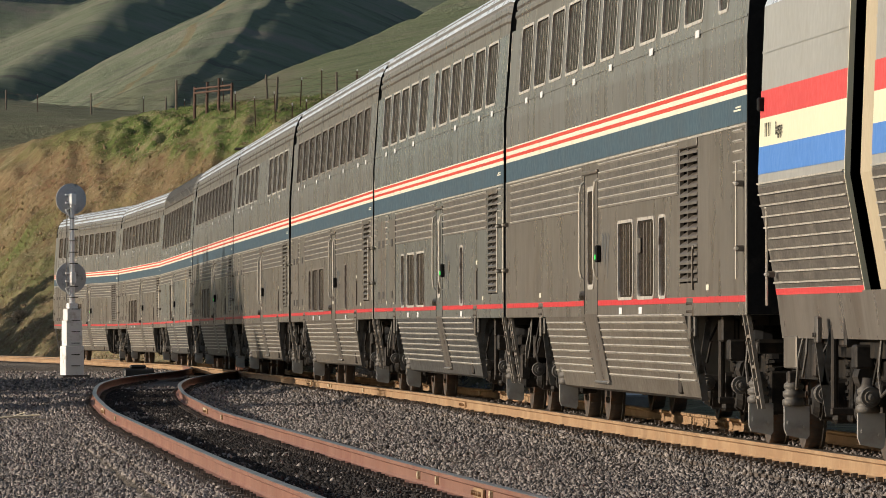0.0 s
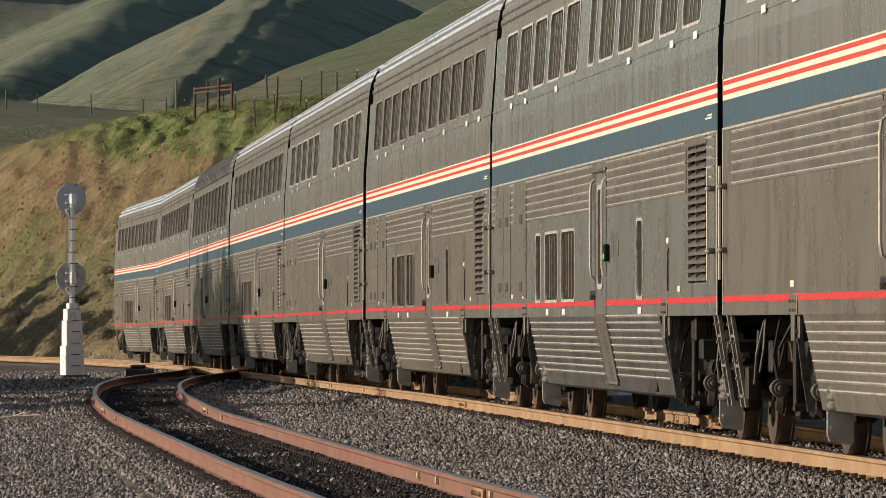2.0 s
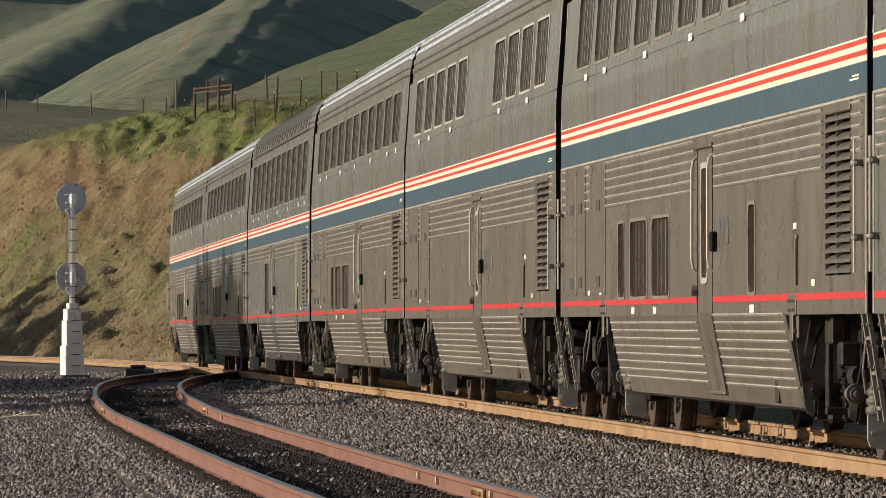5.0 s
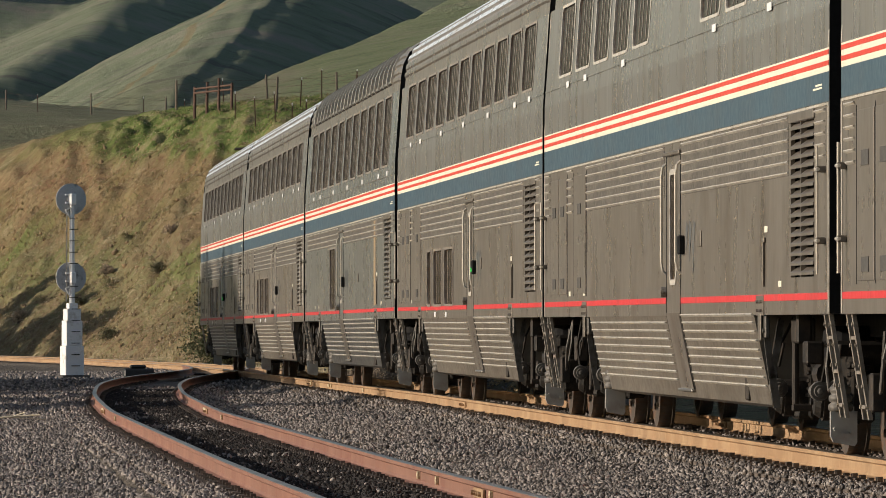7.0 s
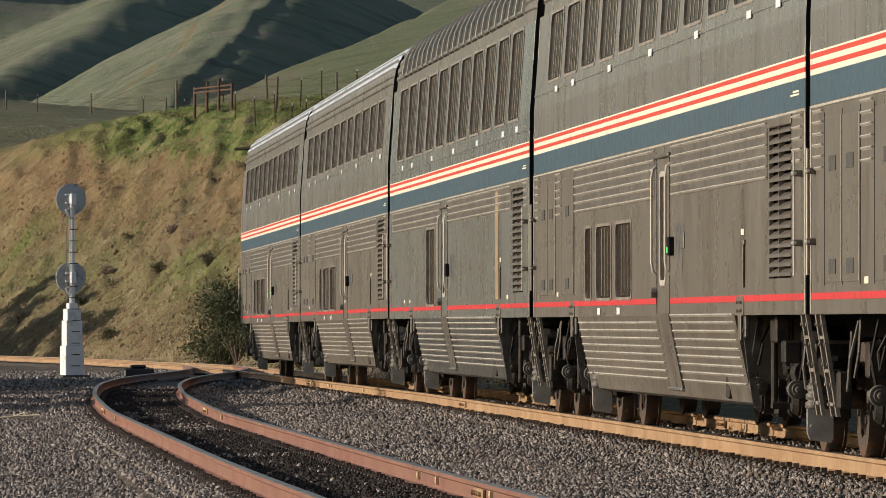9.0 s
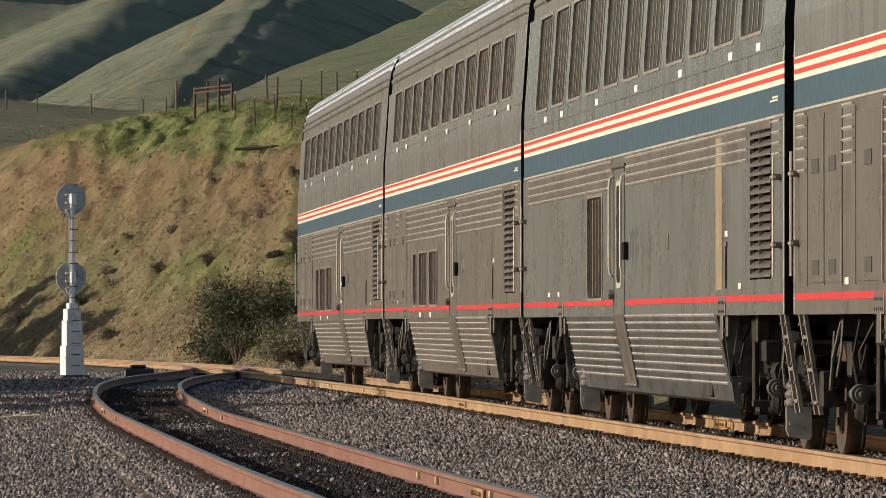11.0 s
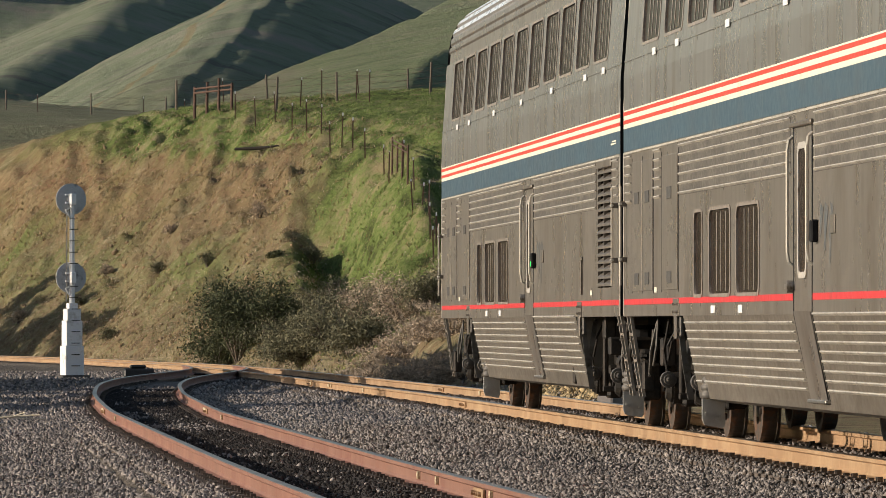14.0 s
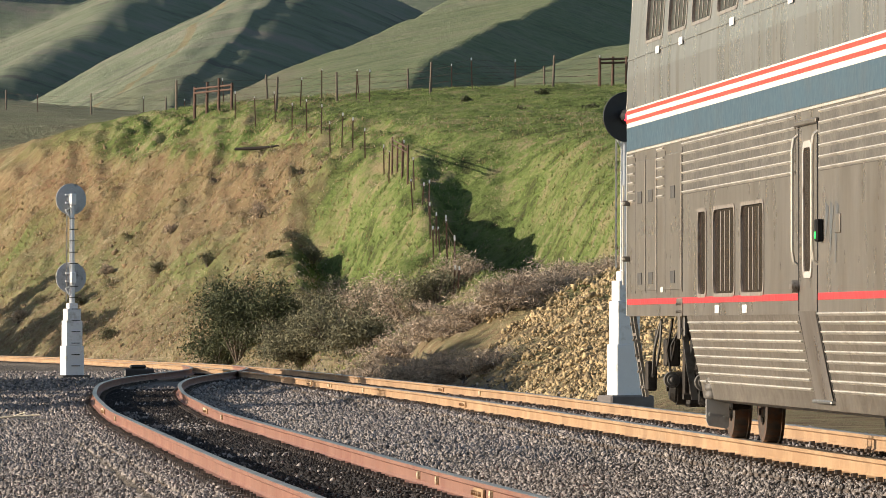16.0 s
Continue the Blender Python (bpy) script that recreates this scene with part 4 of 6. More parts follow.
BOXES = [((-1.36, 0.1, 0.9), (-1.2, 0.4, 1.1)), ((-1.42, -0.5, 0.90), (-1.3, -0.40, 1.13)), ((-1.42, -1.1, 0.74), (-1.28, -0.86, 0.92)),
         ((-1.40, 1.52, 0.66), (-1.26, 1.70, 0.92)), ((-1.44, 2.86, 0.42), (-1.34, 3.02, 0.70))]


def end_knob():
    """Round stepped bumper on a short shaft along the track."""
    b = Builder()
    b.lathe([(-0.13, 0.012), (-0.125, 0.022), (-0.11, 0.025), (-0.11, 0.045), (-0.08, 0.048), (-0.08, 0.072), (-0.03, 0.078), (-0.02, 0.05), (0.30, 0.045)], "y", 18, centre=(-1.40, 0, 0))
    return b.mesh("bumper", STRUT)


def equipment(car, u, m):
    """Pipes, brackets, tanks and boxes in the dark pocket above a bogie."""
    for a in (-1.75, 0.95):
        part("bumper", cached("knob", end_knob), car, m=m @ pose(0, a, 0.54))
    for k, pts in enumerate(PIPES):
        part("brake_pipe", cached(("pipe", k), lambda: Builder().path(pts, 0.013).mesh("brake_pipe", STRUT if k > 2 else BOGIE_GREY)), car, m=m)
    for k, (lo, hi) in enumerate(BOXES):
        part("valve_box", cached(("valve", k), lambda: Builder().box(lo, hi, 0, 0.015).mesh("valve_box", BOGIE_GREY)), car, m=m)


def flat_bar(b, p, q, wide, thick=0.014):
    """A flat bar from p to q, its broad face across the track."""
    vs = [(e[0] + dx, e[1] + dy, e[2]) for e in (p, q) for dx, dy in ((-wide / 2, -thick), (wide / 2, -thick), (wide / 2, thick), (-wide / 2, thick))]
    b.add(vs, [(0, 1, 5, 4), (1, 2, 6, 5), (2, 3, 7, 6), (3, 0, 4, 7), (0, 3, 2, 1), (4, 5, 6, 7)])


def strut():
    """Y-shaped hanger: bolted head plate, two arms that meet and one leg below."""
    b = Builder()
    b.box((-1.54, -0.10, 0.94), (-1.50, 0.10, 1.14), 0, 0.01)
    for k in (-1, 1):
        b.tube((-1.555, 0.06 * k, 1.0), (-1.53, 0.06 * k, 1.0), 0.02, sides=6)
    flat_bar(b, (-1.52, 0, 1.0), (-1.475, 0, 0.62), 0.05)
    flat_bar(b, (-1.40, 0, 1.08), (-1.465, 0, 0.62), 0.05)
    flat_bar(b, (-1.47, 0, 0.64), (-1.43, 0, 0.38), 0.06)
    b.path([(-1.46, 0.02, 0.72), (-1.40, 0.25, 0.86), (-1.34, 0.62, 1.10)], 0.014)
    return b.mesh("anti_roll_strut", STRUT)


def guard_plate():
    """Thick plate with two bolts that hangs across the rail in front of the wheel."""
    b = Builder()
    prof = [(-1.46, 0.40), (-1.46, 0.22), (-1.44, 0.17), (-1.28, 0.14), (-1.26, 0.17), (-1.26, 0.40)]
    n = len(prof)
    b.add([(x, y, z) for y in (-0.03, 0.03) for x, z in prof], [tuple(range(n)), tuple(range(2 * n - 1, n - 1, -1))] + [(k, n + k, n + (k + 1) % n, (k + 1) % n) for k in range(n)])
    for x, z in ((-1.425, 0.27), (-1.30, 0.24)):
        b.tube((x, -0.055, z), (x, -0.03, z), 0.016, sides=6)
    return b.mesh("guard_plate", PLATE_GREY)


def bellows():
    """Stacked rubber and steel spring above the guard plate."""
    b = Builder()
    b.lathe([(0.40, 0.08), (0.41, 0.092), (0.45, 0.092), (0.465, 0.07), (0.48, 0.088), (0.515, 0.088), (0.53, 0.066), (0.545, 0.08), (0.575, 0.08), (0.60, 0.05), (0.66, 0.04)], "z", 18, centre=(-1.38, 0.02, 0))
    return b.mesh("bellows", STRUT, True)


UP = [(22.45 - 2.065 * i, 24.05 - 2.065 * i) for i in range(11)]
LOW3 = [(18.5, 19.2), (16.3, 17.95), (14.2, 15.85)]
spinning = []


def passenger_car(label, upper, lower, door, vent=(1.2, 2.7), z_up=(3.69, 4.41), rib_count=6, lower_z=(1.31, 2.02), panels=True, green=False, bright=False, sky_tint=False):
    # the bluish copies carry reflected sky in their paint colour
    side_paint, upper_paint = SKY_SIDE if sky_tint else CAR_PAINT, SKY_UPPER if sky_tint else UPPER_PAINT
    car = tagged(new("passenger_car"), label, "railway carriage", group="carriages of the train")
    z0, z1 = z_up
    holes = [(a, b, z0, z1) for a, b in upper]
    holes += [(a, b, *lower_z) for a, b in lower]
    holes.append((*vent, 1.41, 2.60))
    part("side_wall", side_sheet([h for h in holes if h[3] < 2.9], 0.25, 25.66, 1.125, 2.92, side_paint), car)
    part("upper_wall", side_sheet([h for h in holes if h[2] > 2.9], 0.25, 25.66, 2.92, 4.45, upper_paint), car, "grey upper side with sky sheen in its colour")
    far = Builder()
    prof = [(x, z) for x, z in SIDE[1:]]
    far.add([(x, y, z) for y in (along(0.25), along(25.66)) for x, z in prof], [(k, len(prof) + k, len(prof) + k + 1, k + 1) for k in range(len(prof) - 1)])
    far.box((-1.50, along(0.4), 1.13), (1.50, along(25.5), 1.17))
    part("far_wall", cached("farwall", lambda: far.mesh("far_wall", CAR_PAINT)), car)
    lounge = z0 < 3.6
    part("roof", cached(("roof", lounge), lambda: roof_mesh(40 if lounge else 16)), car, "corrugated roof, bright bare metal above painted shoulders")
    if lounge:
        skylights(car)
    part("end_wall", cached("end_f", lambda: end_mesh(True)), car, "black end wall with rubber diaphragm")
    part("end_wall", cached("end_r", lambda: end_mesh(False)), car, "black end wall with rubber diaphragm")
    for front in (True, False):
        part("diaphragm", cached(("dia", front), lambda: diaphragm_mesh(front, 0.95, 1.15, 4.6)), car)
    for a, b in upper:
        window(car, a, b, z0, z1, ALU if bright else DARK_FRAME)
    for a, b in lower:
        window(car, a, b, *lower_z, ALU if bright else DARK_FRAME)
    # painted bands
    mid = along(12.955)
    for za, zb, mat, nm, pr in ((2.92, 3.095, WHITE_BAND, "white_band", 0.003), (3.045, 3.08, RED_BAND, "red_stripe", 0.006), (2.965, 3.0, RED_BAND, "red_stripe", 0.006),
                                (2.70, 2.918, TEAL_BAND, "blue_band", 0.003)):
        part(nm, strip(0.26, 25.65, za, zb, nm, mat, pr), car, m=pose(0, mid, 0))
    da, db = door
    for a, b in ((0.28, da - 0.06), (db + 0.06, 25.63)):
        part("red_line", strip(a, b, 1.235, 1.285, "red_line", RED_LINE, 0.004), car, m=pose(0, along((a + b) / 2), 0))
    # upright panel joints below the upper windows
    for k in range(13):
        part("panel_joint", strip(0.0, 0.02, 3.11, z0 - 0.2 if z0 < 3.6 else 3.55, "panel_joint", CAR_PAINT, 0.002), car, m=pose(0, along(0.75 + 2.03 * k), 0))
    # trim along the seams
    for z in (2.672, 3.56 if z0 > 3.6 else 3.22):
        part("seam_trim", strip(0.27, 25.64, z, z + 0.018, "seam_trim", UPPER_PAINT if z > 3 else RIB_METAL, 0.009), car, m=pose(0, mid, 0))
    # ribs: upper band, ends, and skirt
    rz = [2.217 + 0.085 * k for k in range(6)][6 - rib_count:]
    left = 20.45 if panels else 24.9
    spans = [(vent[1] + 0.12, da - 0.2), (db + 0.2, left)]
    for a, b in spans:
        ribs(car, a, b, rz)
        part("fluted_panel", strip(a, b, rz[0] - 0.02, 2.66, "fluted_panel", FLUTED, 0.003), car, "sooty fluted panel", pose(0, along((a + b) / 2), 0))
    for a, b in ((0.5, vent[0] - 0.12),):
        if b - a > 0.3:
            ribs(car, a, min(b, 1.2), rz)
    if panels:
        ribs(car, 22.1, 22.7, rz)
        ribs(car, 24.9, 25.45, rz)
    skirt_z = [0.55 + 0.0735 * k for k in range(8)]
    ribs(car, 5.35, da - 0.1, skirt_z)
    ribs(car, db + 0.1, 20.05, skirt_z)
    ribs(car, 4.3 + 1.0, da - 0.1, [1.13])
    part("skirt", cached(("skirt", sky_tint), lambda: skirt_mesh(5.25, 20.15, SKY_SKIRT if sky_tint else SKIRT)), car, "dusty ribbed lower side panel", pose(0, along(12.7), 0))
    part("underframe", cached("under", lambda: underside(0.45, 25.45)), car)
    # flat door panels near the rear
    if panels:
        for ua, ub in ((20.6, 21.95), (22.85, 23.75), (23.85, 24.75)):
            w = ub - ua
            pan = part("locker_door", cached(("pan", round(w, 2)), lambda: Builder().box((-0.008, -w / 2, 1.36), (0.0, w / 2, 2.58), 0, 0.003).mesh("locker_door", CAR_PAINT)), car, m=pose(-HALF, along((ua + ub) / 2), 0))
            for z in (1.42, 2.18):
                part("grille", cached("grille", lambda: Builder().box((-0.006, -0.19, 0), (0, 0.19, 0.11)).mesh("grille", GRILLE)), pan, m=pose(-0.008, 0, z))
        # black strips between the locker doors, standing in for shadow gaps
        for u in (20.52, 22.02, 22.78, 23.80, 24.82):
            part("panel_gap", strip(u - 0.02, u + 0.02, 1.34, 2.62, "panel_gap", BLACK, 0.002), car, m=pose(0, along(u), 0))
    # black strips as shaded reveals beside the entry door, above and below the waist
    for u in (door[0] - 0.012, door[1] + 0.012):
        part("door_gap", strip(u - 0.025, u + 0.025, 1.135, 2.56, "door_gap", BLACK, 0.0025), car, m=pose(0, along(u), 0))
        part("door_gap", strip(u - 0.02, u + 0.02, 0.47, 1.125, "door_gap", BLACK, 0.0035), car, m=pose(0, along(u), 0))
    for u in (0.285, 25.625):
        for za, zb in ((1.13, 2.69), (3.10, 4.44)):
            part("end_trim", strip(u - 0.03, u + 0.03, za, zb, "end_trim", RIB_METAL, 0.007), car, m=pose(0, along(u), 0))
    louvre(car, *vent, 1.41, 2.60)
    entry_door(car, *door, green)
    for u in (0.52, 25.39):
        part("grab_rod", cached("endrail", end_rail), car, "bright grab rod on brackets", pose(-HALF, along(u), 1.42))
    for u in (0.55, 25.35):
        part("corner_step", cached("cornerstep", ladder_step), car, m=pose(-1.36, along(u), 0.36))
    for u in (4.75, 20.7):
        part("bracket", cached("bracket", bracket), car, m=pose(-HALF, along(u), 1.02))
        part("strut", cached("strut", strut), car, m=pose(0, along(u - 0.1), 0))
    for u in (0.95, 19.4):
        gp = part("guard_plate", cached("guard", guard_plate), car, m=pose(0, along(u), 0))
        part("bellows", cached("bellows", bellows), gp)
    for u in (3.9, 22.0):
        equipment(car, u, pose(0, along(u), 0))
        spinning.extend(bogie(car, u))
    # reflective marks under the windows and below the red line
    for i, (a, b) in enumerate(upper):
        if i in (0, 1, 3, 5, 7, 9, 10) and b - a > 1:
            part("reflector", cached("refl", lambda: Builder().box((-0.004, -0.16, 0), (0, 0.16, 0.065)).mesh("reflector", WHITE_PAINT)), car, m=pose(-HALF - 0.002, along(a + 0.25), z0 - 0.16))
    for a, b in lower[1:]:
        part("reflector", cached("refl", lambda: None), car, m=pose(-HALF - 0.002, along(b - 0.3), 1.145))
    # hoses and tank fittings
    part("conduit", cached("conduit", lambda: Builder().path([(-0.012, 0, 1.35), (-0.012, 0, 1.70)], 0.012).box((-0.02, -0.06, 1.70), (0, 0.06, 1.74), 0, 0.005).mesh("conduit", SKIRT)), car, m=pose(-HALF, along(4.45), 0))
    part("name_mark", cached("mark", lambda: Builder().box((-0.003, -0.30, 2.80), (0, 0.25, 2.815)).box((-0.003, -0.30, 2.825), (0, 0.1, 2.84)).mesh("name_mark", WHITE_BAND)), car, "small faded white lettering", pose(-HALF - 0.005, along(0.95), 0))
    part("emblem", cached("emblem", emblem), car, "faded grey arrow emblem", pose(-HALF - 0.003, along(da - 0.9 if da > 8 else db + .9), 1.5))
    part("filler_hatch", cached("filler", lambda: Builder().box((-0.012, -0.13, 0), (0, 0.13, 0.14), 0, 0.004).mesh("filler_hatch", SKIRT)), car, m=pose(-HALF, along(9.4), 1.72))
    return car


def bracket():
    b = Builder()
    b.box((-0.012, -0.24, 0.1), (0.0, 0.24, 0.26), 0, 0.004)
    b.box((-0.016, -0.1, -0.1), (0.0, 0.1, 0.12), 0, 0.004)
    for k in range(5):
        for z in (0.14, 0.21):
            b.tube((-0.02, -0.2 + 0.1 * k, z), (-0.01, -0.2 + 0.1 * k, z), 0.014, sides=6)
    return b.mesh("bracket", CAR_PAINT)


def emblem():
    b = Builder()
    for k in range(3):
        y = -0.42 + 0.3 * k
        b.add([(0, y + 0.18, 0.0 + 0.1 * k), (0, y + 0.24, 0.0 + 0.1 * k), (0, y + 0.26, 0.30), (0, y + 0.2, 0.46), (0, y, 0.42), (0, y + 0.12, 0.26)], [(0, 1, 2, 5), (5, 2, 3, 4)])
    return b.mesh("emblem", EMBLEM)


cars = [
    passenger_car("weathered grey two-level coach reversed with vent behind the front", UP[:10] + [(1.85, 2.6)], [(6.9, 7.55), (8.0, 9.6), (10.05, 11.6)], (13.8, 15.3), vent=(4.15, 5.66), panels=False, green=True, bright=True),
    passenger_car("grey two-level sleeping carriage with striped band and short window row", UP[:5] + [(12.2, 12.9)] + UP[6:], LOW3 + [(6.85, 7.45)], (10.65, 11.85), green=True, bright=True, sky_tint=True),
    passenger_car("grey two-level coach with long unbroken upper window row", UP, LOW3 + [(7.3, 7.85)], (10.6, 11.8)),
    passenger_car("grey two-level dining carriage with blank lower side", UP[:5] + UP[7:], [], (11.1, 12.3), bright=True),
    passenger_car("dusty grey two-level coach with green door lamp", UP, LOW3, (10.6, 11.75), green=True),
    passenger_car("grey two-level lounge carriage with tall upper windows", UP, [(15.9, 17.6)], (13.55, 14.65), z_up=(3.40, 4.41), rib_count=4, lower_z=(1.31, 2.32), panels=False, sky_tint=True),
    passenger_car("grey two-level coach with three lower windows", UP, LOW3, (10.7, 11.85)),
    passenger_car("grey two-level coach at the tail of the train", UP, LOW3, (10.7, 11.85), green=True),
]


PATCH = material("tan_patch", (0.30, 0.215, 0.12), 0.7, 0, 0.25, 2.0, 12.0, 0.1, (0.2, 0.18, 0.15), 0.5)
part("patch_panel", strip(4.78, 5.28, 1.34, 2.62, "patch_panel", PATCH, 0.005), cars[5], "weathered tan repair panel", pose(0, along(5.03), 0))
PLATE = Builder().box((-0.004, -0.11, 0), (0, 0.11, 0.05)).mesh("data_plate", WHITE_BAND)
marks = random.Random(77)
for car in cars:
    for u, z in ((4.45, 1.78), (20.9, 1.34), (22.4, 1.34), (3.3, 1.34)):
        if marks.random() < 0.75:
            part("data_plate", PLATE, car, m=pose(-HALF - 0.003, along(u + marks.uniform(-0.2, 0.2)), z))

BAG_SIDE = [(1.34, 0.94), (1.385, 1.30), (1.40, 1.38), (1.535, 2.14), (1.53, 2.30), (1.505, 2.95), (1.48, 3.60)]
BAG_ROOF = [(1.48, 3.60), (1.40, 3.83), (1.2, 4.0), (0.7, 4.14), (0.0, 4.2)]
BAG_GREY = material("pale_grey_paint", (0.42, 0.42, 0.40), 0.4, 0.2, 0.08, 0.4, 8.0, 0.03, (0.36, 0.35, 0.32), 0.3)
BAG_RED = material("bright_red_paint", (0.70, 0.075, 0.075), 0.4, 0, 0.06, 0.6, 12.0, 0.02)
BAG_CREAM = material("cream_paint", (0.82, 0.78, 0.58), 0.4, 0, 0.04, 0.6, 12.0, 0.02)
BAG_BLUE = material("bright_blue_paint", (0.09, 0.25, 0.66), 0.4, 0, 0.06, 0.6, 12.0, 0.02)
BAG_DOOR = material("beige_door_paint", (0.50, 0.42, 0.29), 0.5, 0, 0.1, 0.8, 14.0, 0.05)


def bag_half(z):
    return float(np.interp(z, [p[1] for p in BAG_SIDE], [p[0] for p in BAG_SIDE]))


def bag_sheet(name, u0, u1, z0, z1, mat, proud, parent, label=""):
    b = Builder()
    zs = sorted({z0, z1, *[p[1] for p in BAG_SIDE if z0 < p[1] < z1]})
    vs = [(-bag_half(z) - proud, along(u), z) for z in zs for u in (u0, u1)]
    inner = [(x + proud + 0.03, y, z) for x, y, z in vs]
    n = len(vs)
    fs = [(2 * k, 2 * k + 2, 2 * k + 3, 2 * k + 1) for k in range(len(zs) - 1)]
    fs += [(2 * k, n + 2 * k, n + 2 * k + 2, 2 * k + 2) for k in range(len(zs) - 1)] + [(2 * k + 1, 2 * k + 3, n + 2 * k + 3, n + 2 * k + 1) for k in range(len(zs) - 1)]
    b.add(vs + inner, fs)
    return part(name, b.mesh(name, mat), parent, label)


def baggage_car():
    car = tagged(new("baggage_car"), "pale grey baggage carriage with red, cream and blue bands", "railway carriage", group="carriages of the train")
    doors = [(18.65, 20.1), (6.55, 8.0)]
    spans = [(0.3, 6.55), (8.0, 18.65), (20.1, 25.6)]
    bag_sheet("door_sill", 18.66, 20.09, 0.94, 1.30, CAR_PAINT, 0.03, car, "brownish grey step below the loading door")
    for a, b in spans:
        bag_sheet("side_wall", a, b, 1.285, 3.60, BAG_GREY, 0.0, car)
        bag_sheet("side_sill", a, b, 0.94, 1.285, CAR_PAINT, 0.0, car, "brownish grey lower sill")
        for za, zb, mat, nm in ((2.70, 2.92, BAG_RED, "red_band"), (2.47, 2.70, BAG_CREAM, "cream_band"), (2.25, 2.47, BAG_BLUE, "blue_band"), (1.285, 1.335, BAG_RED, "red_line")):
            bag_sheet(nm, a + 0.005, b - 0.005, za, zb, mat, 0.004, car)
        bag_sheet("drip_moulding", a, b, 3.22, 3.24, BAG_GREY, 0.006, car)
        bag_sheet("fluted_panel", a + 0.01, b - 0.01, 1.34, 2.16, FLUTED, 0.003, car, "sooty fluted panel")
        for k in range(10):
            bag_sheet("rib", a + 0.05, b - 0.05, 1.375 + 0.088 * k, 1.389 + 0.088 * k, RIB_METAL, 0.02, car)
    for a, b in doors:
        # black sheet behind the opening stands in for its unlit depth
        part("door_pocket", Builder().box((-1.20, along(a), 1.05), (-1.16, along(b), 3.58)).mesh("door_pocket", BLACK), car, "black sheet for the door pocket's shade")
        bag_sheet("loading_door", a, a + 0.85, 1.05, 3.58, BAG_DOOR, -0.03, car, "beige sliding loading door")
        part("door_bar", Builder().tube((-1.40, along(a + 0.9), 2.3), (-1.40, along(a + 0.9), 3.55), 0.03).mesh("door_bar", STEEL), car)
        bag_sheet("door_jamb", b - 0.03, b, 1.05, 3.6, BAG_CREAM, 0.012, car)
    roof = Builder()
    prof = [(-x, z) for x, z in BAG_ROOF] + [(x, z) for x, z in BAG_ROOF[-2::-1]]
    n = len(prof)
    roof.add([(x, along(u), z) for u in (0.3, 25.6) for x, z in prof], [(k, k + 1, n + k + 1, n + k) for k in range(n - 1)])
    part("roof", roof.mesh("roof", ROOF_METAL), car)
    ends = [(-x, z) for x, z in BAG_SIDE] + [(-x, z) for x, z in BAG_ROOF[1:]] + [(x, z) for x, z in BAG_ROOF[-2::-1]] + [(x, z) for x, z in BAG_SIDE[-2::-1]]
    for u, s in ((0.31, -1), (25.59, 1)):
        e = Builder().add([(x * 0.998, along(u), z) for x, z in ends], [tuple(range(len(ends)))])
        part("end_wall", e.mesh("end_wall", BLACK), car)
        part("diaphragm", diaphragm_mesh(s < 0, 0.7, 1.1, 3.5), car)
    part("far_wall", Builder().box((1.28, along(0.4), 0.95), (1.33, along(25.5), 3.6)).mesh("far_wall", BAG_GREY), car)
    part("underframe", Builder().box((-1.25, along(0.4), 0.80), (1.25, along(25.5), 1.05)).box((-1.3, along(23.6), 0.62), (-1.2, along(25.3), 0.96)).mesh("underframe", UNDER), car)
    part("equipment_box", Builder().box((-1.36, along(24.55), 0.70), (-1.24, along(25.35), 0.96), 0, 0.01).mesh("equipment_box", CAR_PAINT), car)
    lamp_box = Builder().box((-0.06, -0.03, -0.055), (0.02, 0.06, 0.055), 0, 0.012).tube((-0.03, 0.06, 0.028), (-0.03, 0.09, 0.028), 0.026).tube((-0.03, 0.06, -0.028), (-0.03, 0.09, -0.028), 0.026)
    part("marker_lamp", lamp_box.mesh("marker_lamp", BLACK), car, "black twin marker lamp", pose(-1.505, along(25.38), 2.81))
    text = bpy.data.curves.new("word", "FONT")
    text.body, text.size, text.extrude = "Baggage", 0.15, 0.0005
    text.materials.append(BLACK)
    word = part("lettering", text, car, "black painted word on the cream band")
    word.matrix_basis = Matrix(((0, 0, -1, -1.527), (-1, 0, 0, along(24.5)), (0, 1, 0, 2.545), (0, 0, 0, 1)))
    num = Builder()
    for k in range(4):
        num.box((-0.003, -0.012, 0), (0.0, 0.012, 0.11), m=pose(0, -0.11 * k, 0))
    part("number_mark", num.mesh("number_mark", BLACK), car, "row of plain black marks", pose(-1.524, along(25.2), 2.545))
    part("grab_rod", cached("endrail", end_rail), car, "bright grab rod on brackets", pose(-1.44, along(25.3), 1.2))
    for u in (3.9, 22.0):
        equipment(car, u, pose(0.06, along(u), -0.02))
        part("strut", cached("strut", strut), car, m=pose(0.08, along(u + 0.5), -0.03))
        spinning.extend(bogie(car, u))
    for u in (0.95, 24.9, 20.4):
        gp = part("guard_plate", cached("guard", guard_plate), car, m=pose(0.05, along(u), 0))
        part("bellows", cached("bellows", bellows), gp)
    return car


baggage = baggage_car()


PLAY = [-0.05, 0.08, 0.03, -0.12, 0.12, -0.06, 0.10, 0.10, 0.0]


def car_pose(front, rear, t):
    """A carriage rides on its two bogies, which follow the line; the couplings have some play."""
    m = (train_s(front, t) + train_s(rear, t)) / 2 + PLAY[rear]
    ax, ay, az, _ = line(m - 9.07)
    bx, by, bz, _ = line(m + 9.07)
    return pose((ax + bx) / 2, (ay + by) / 2, (az + bz) / 2, math.degrees(math.atan2(bz - az, 18.14)), 0, math.degrees(math.atan2(-(bx - ax), by - ay)))


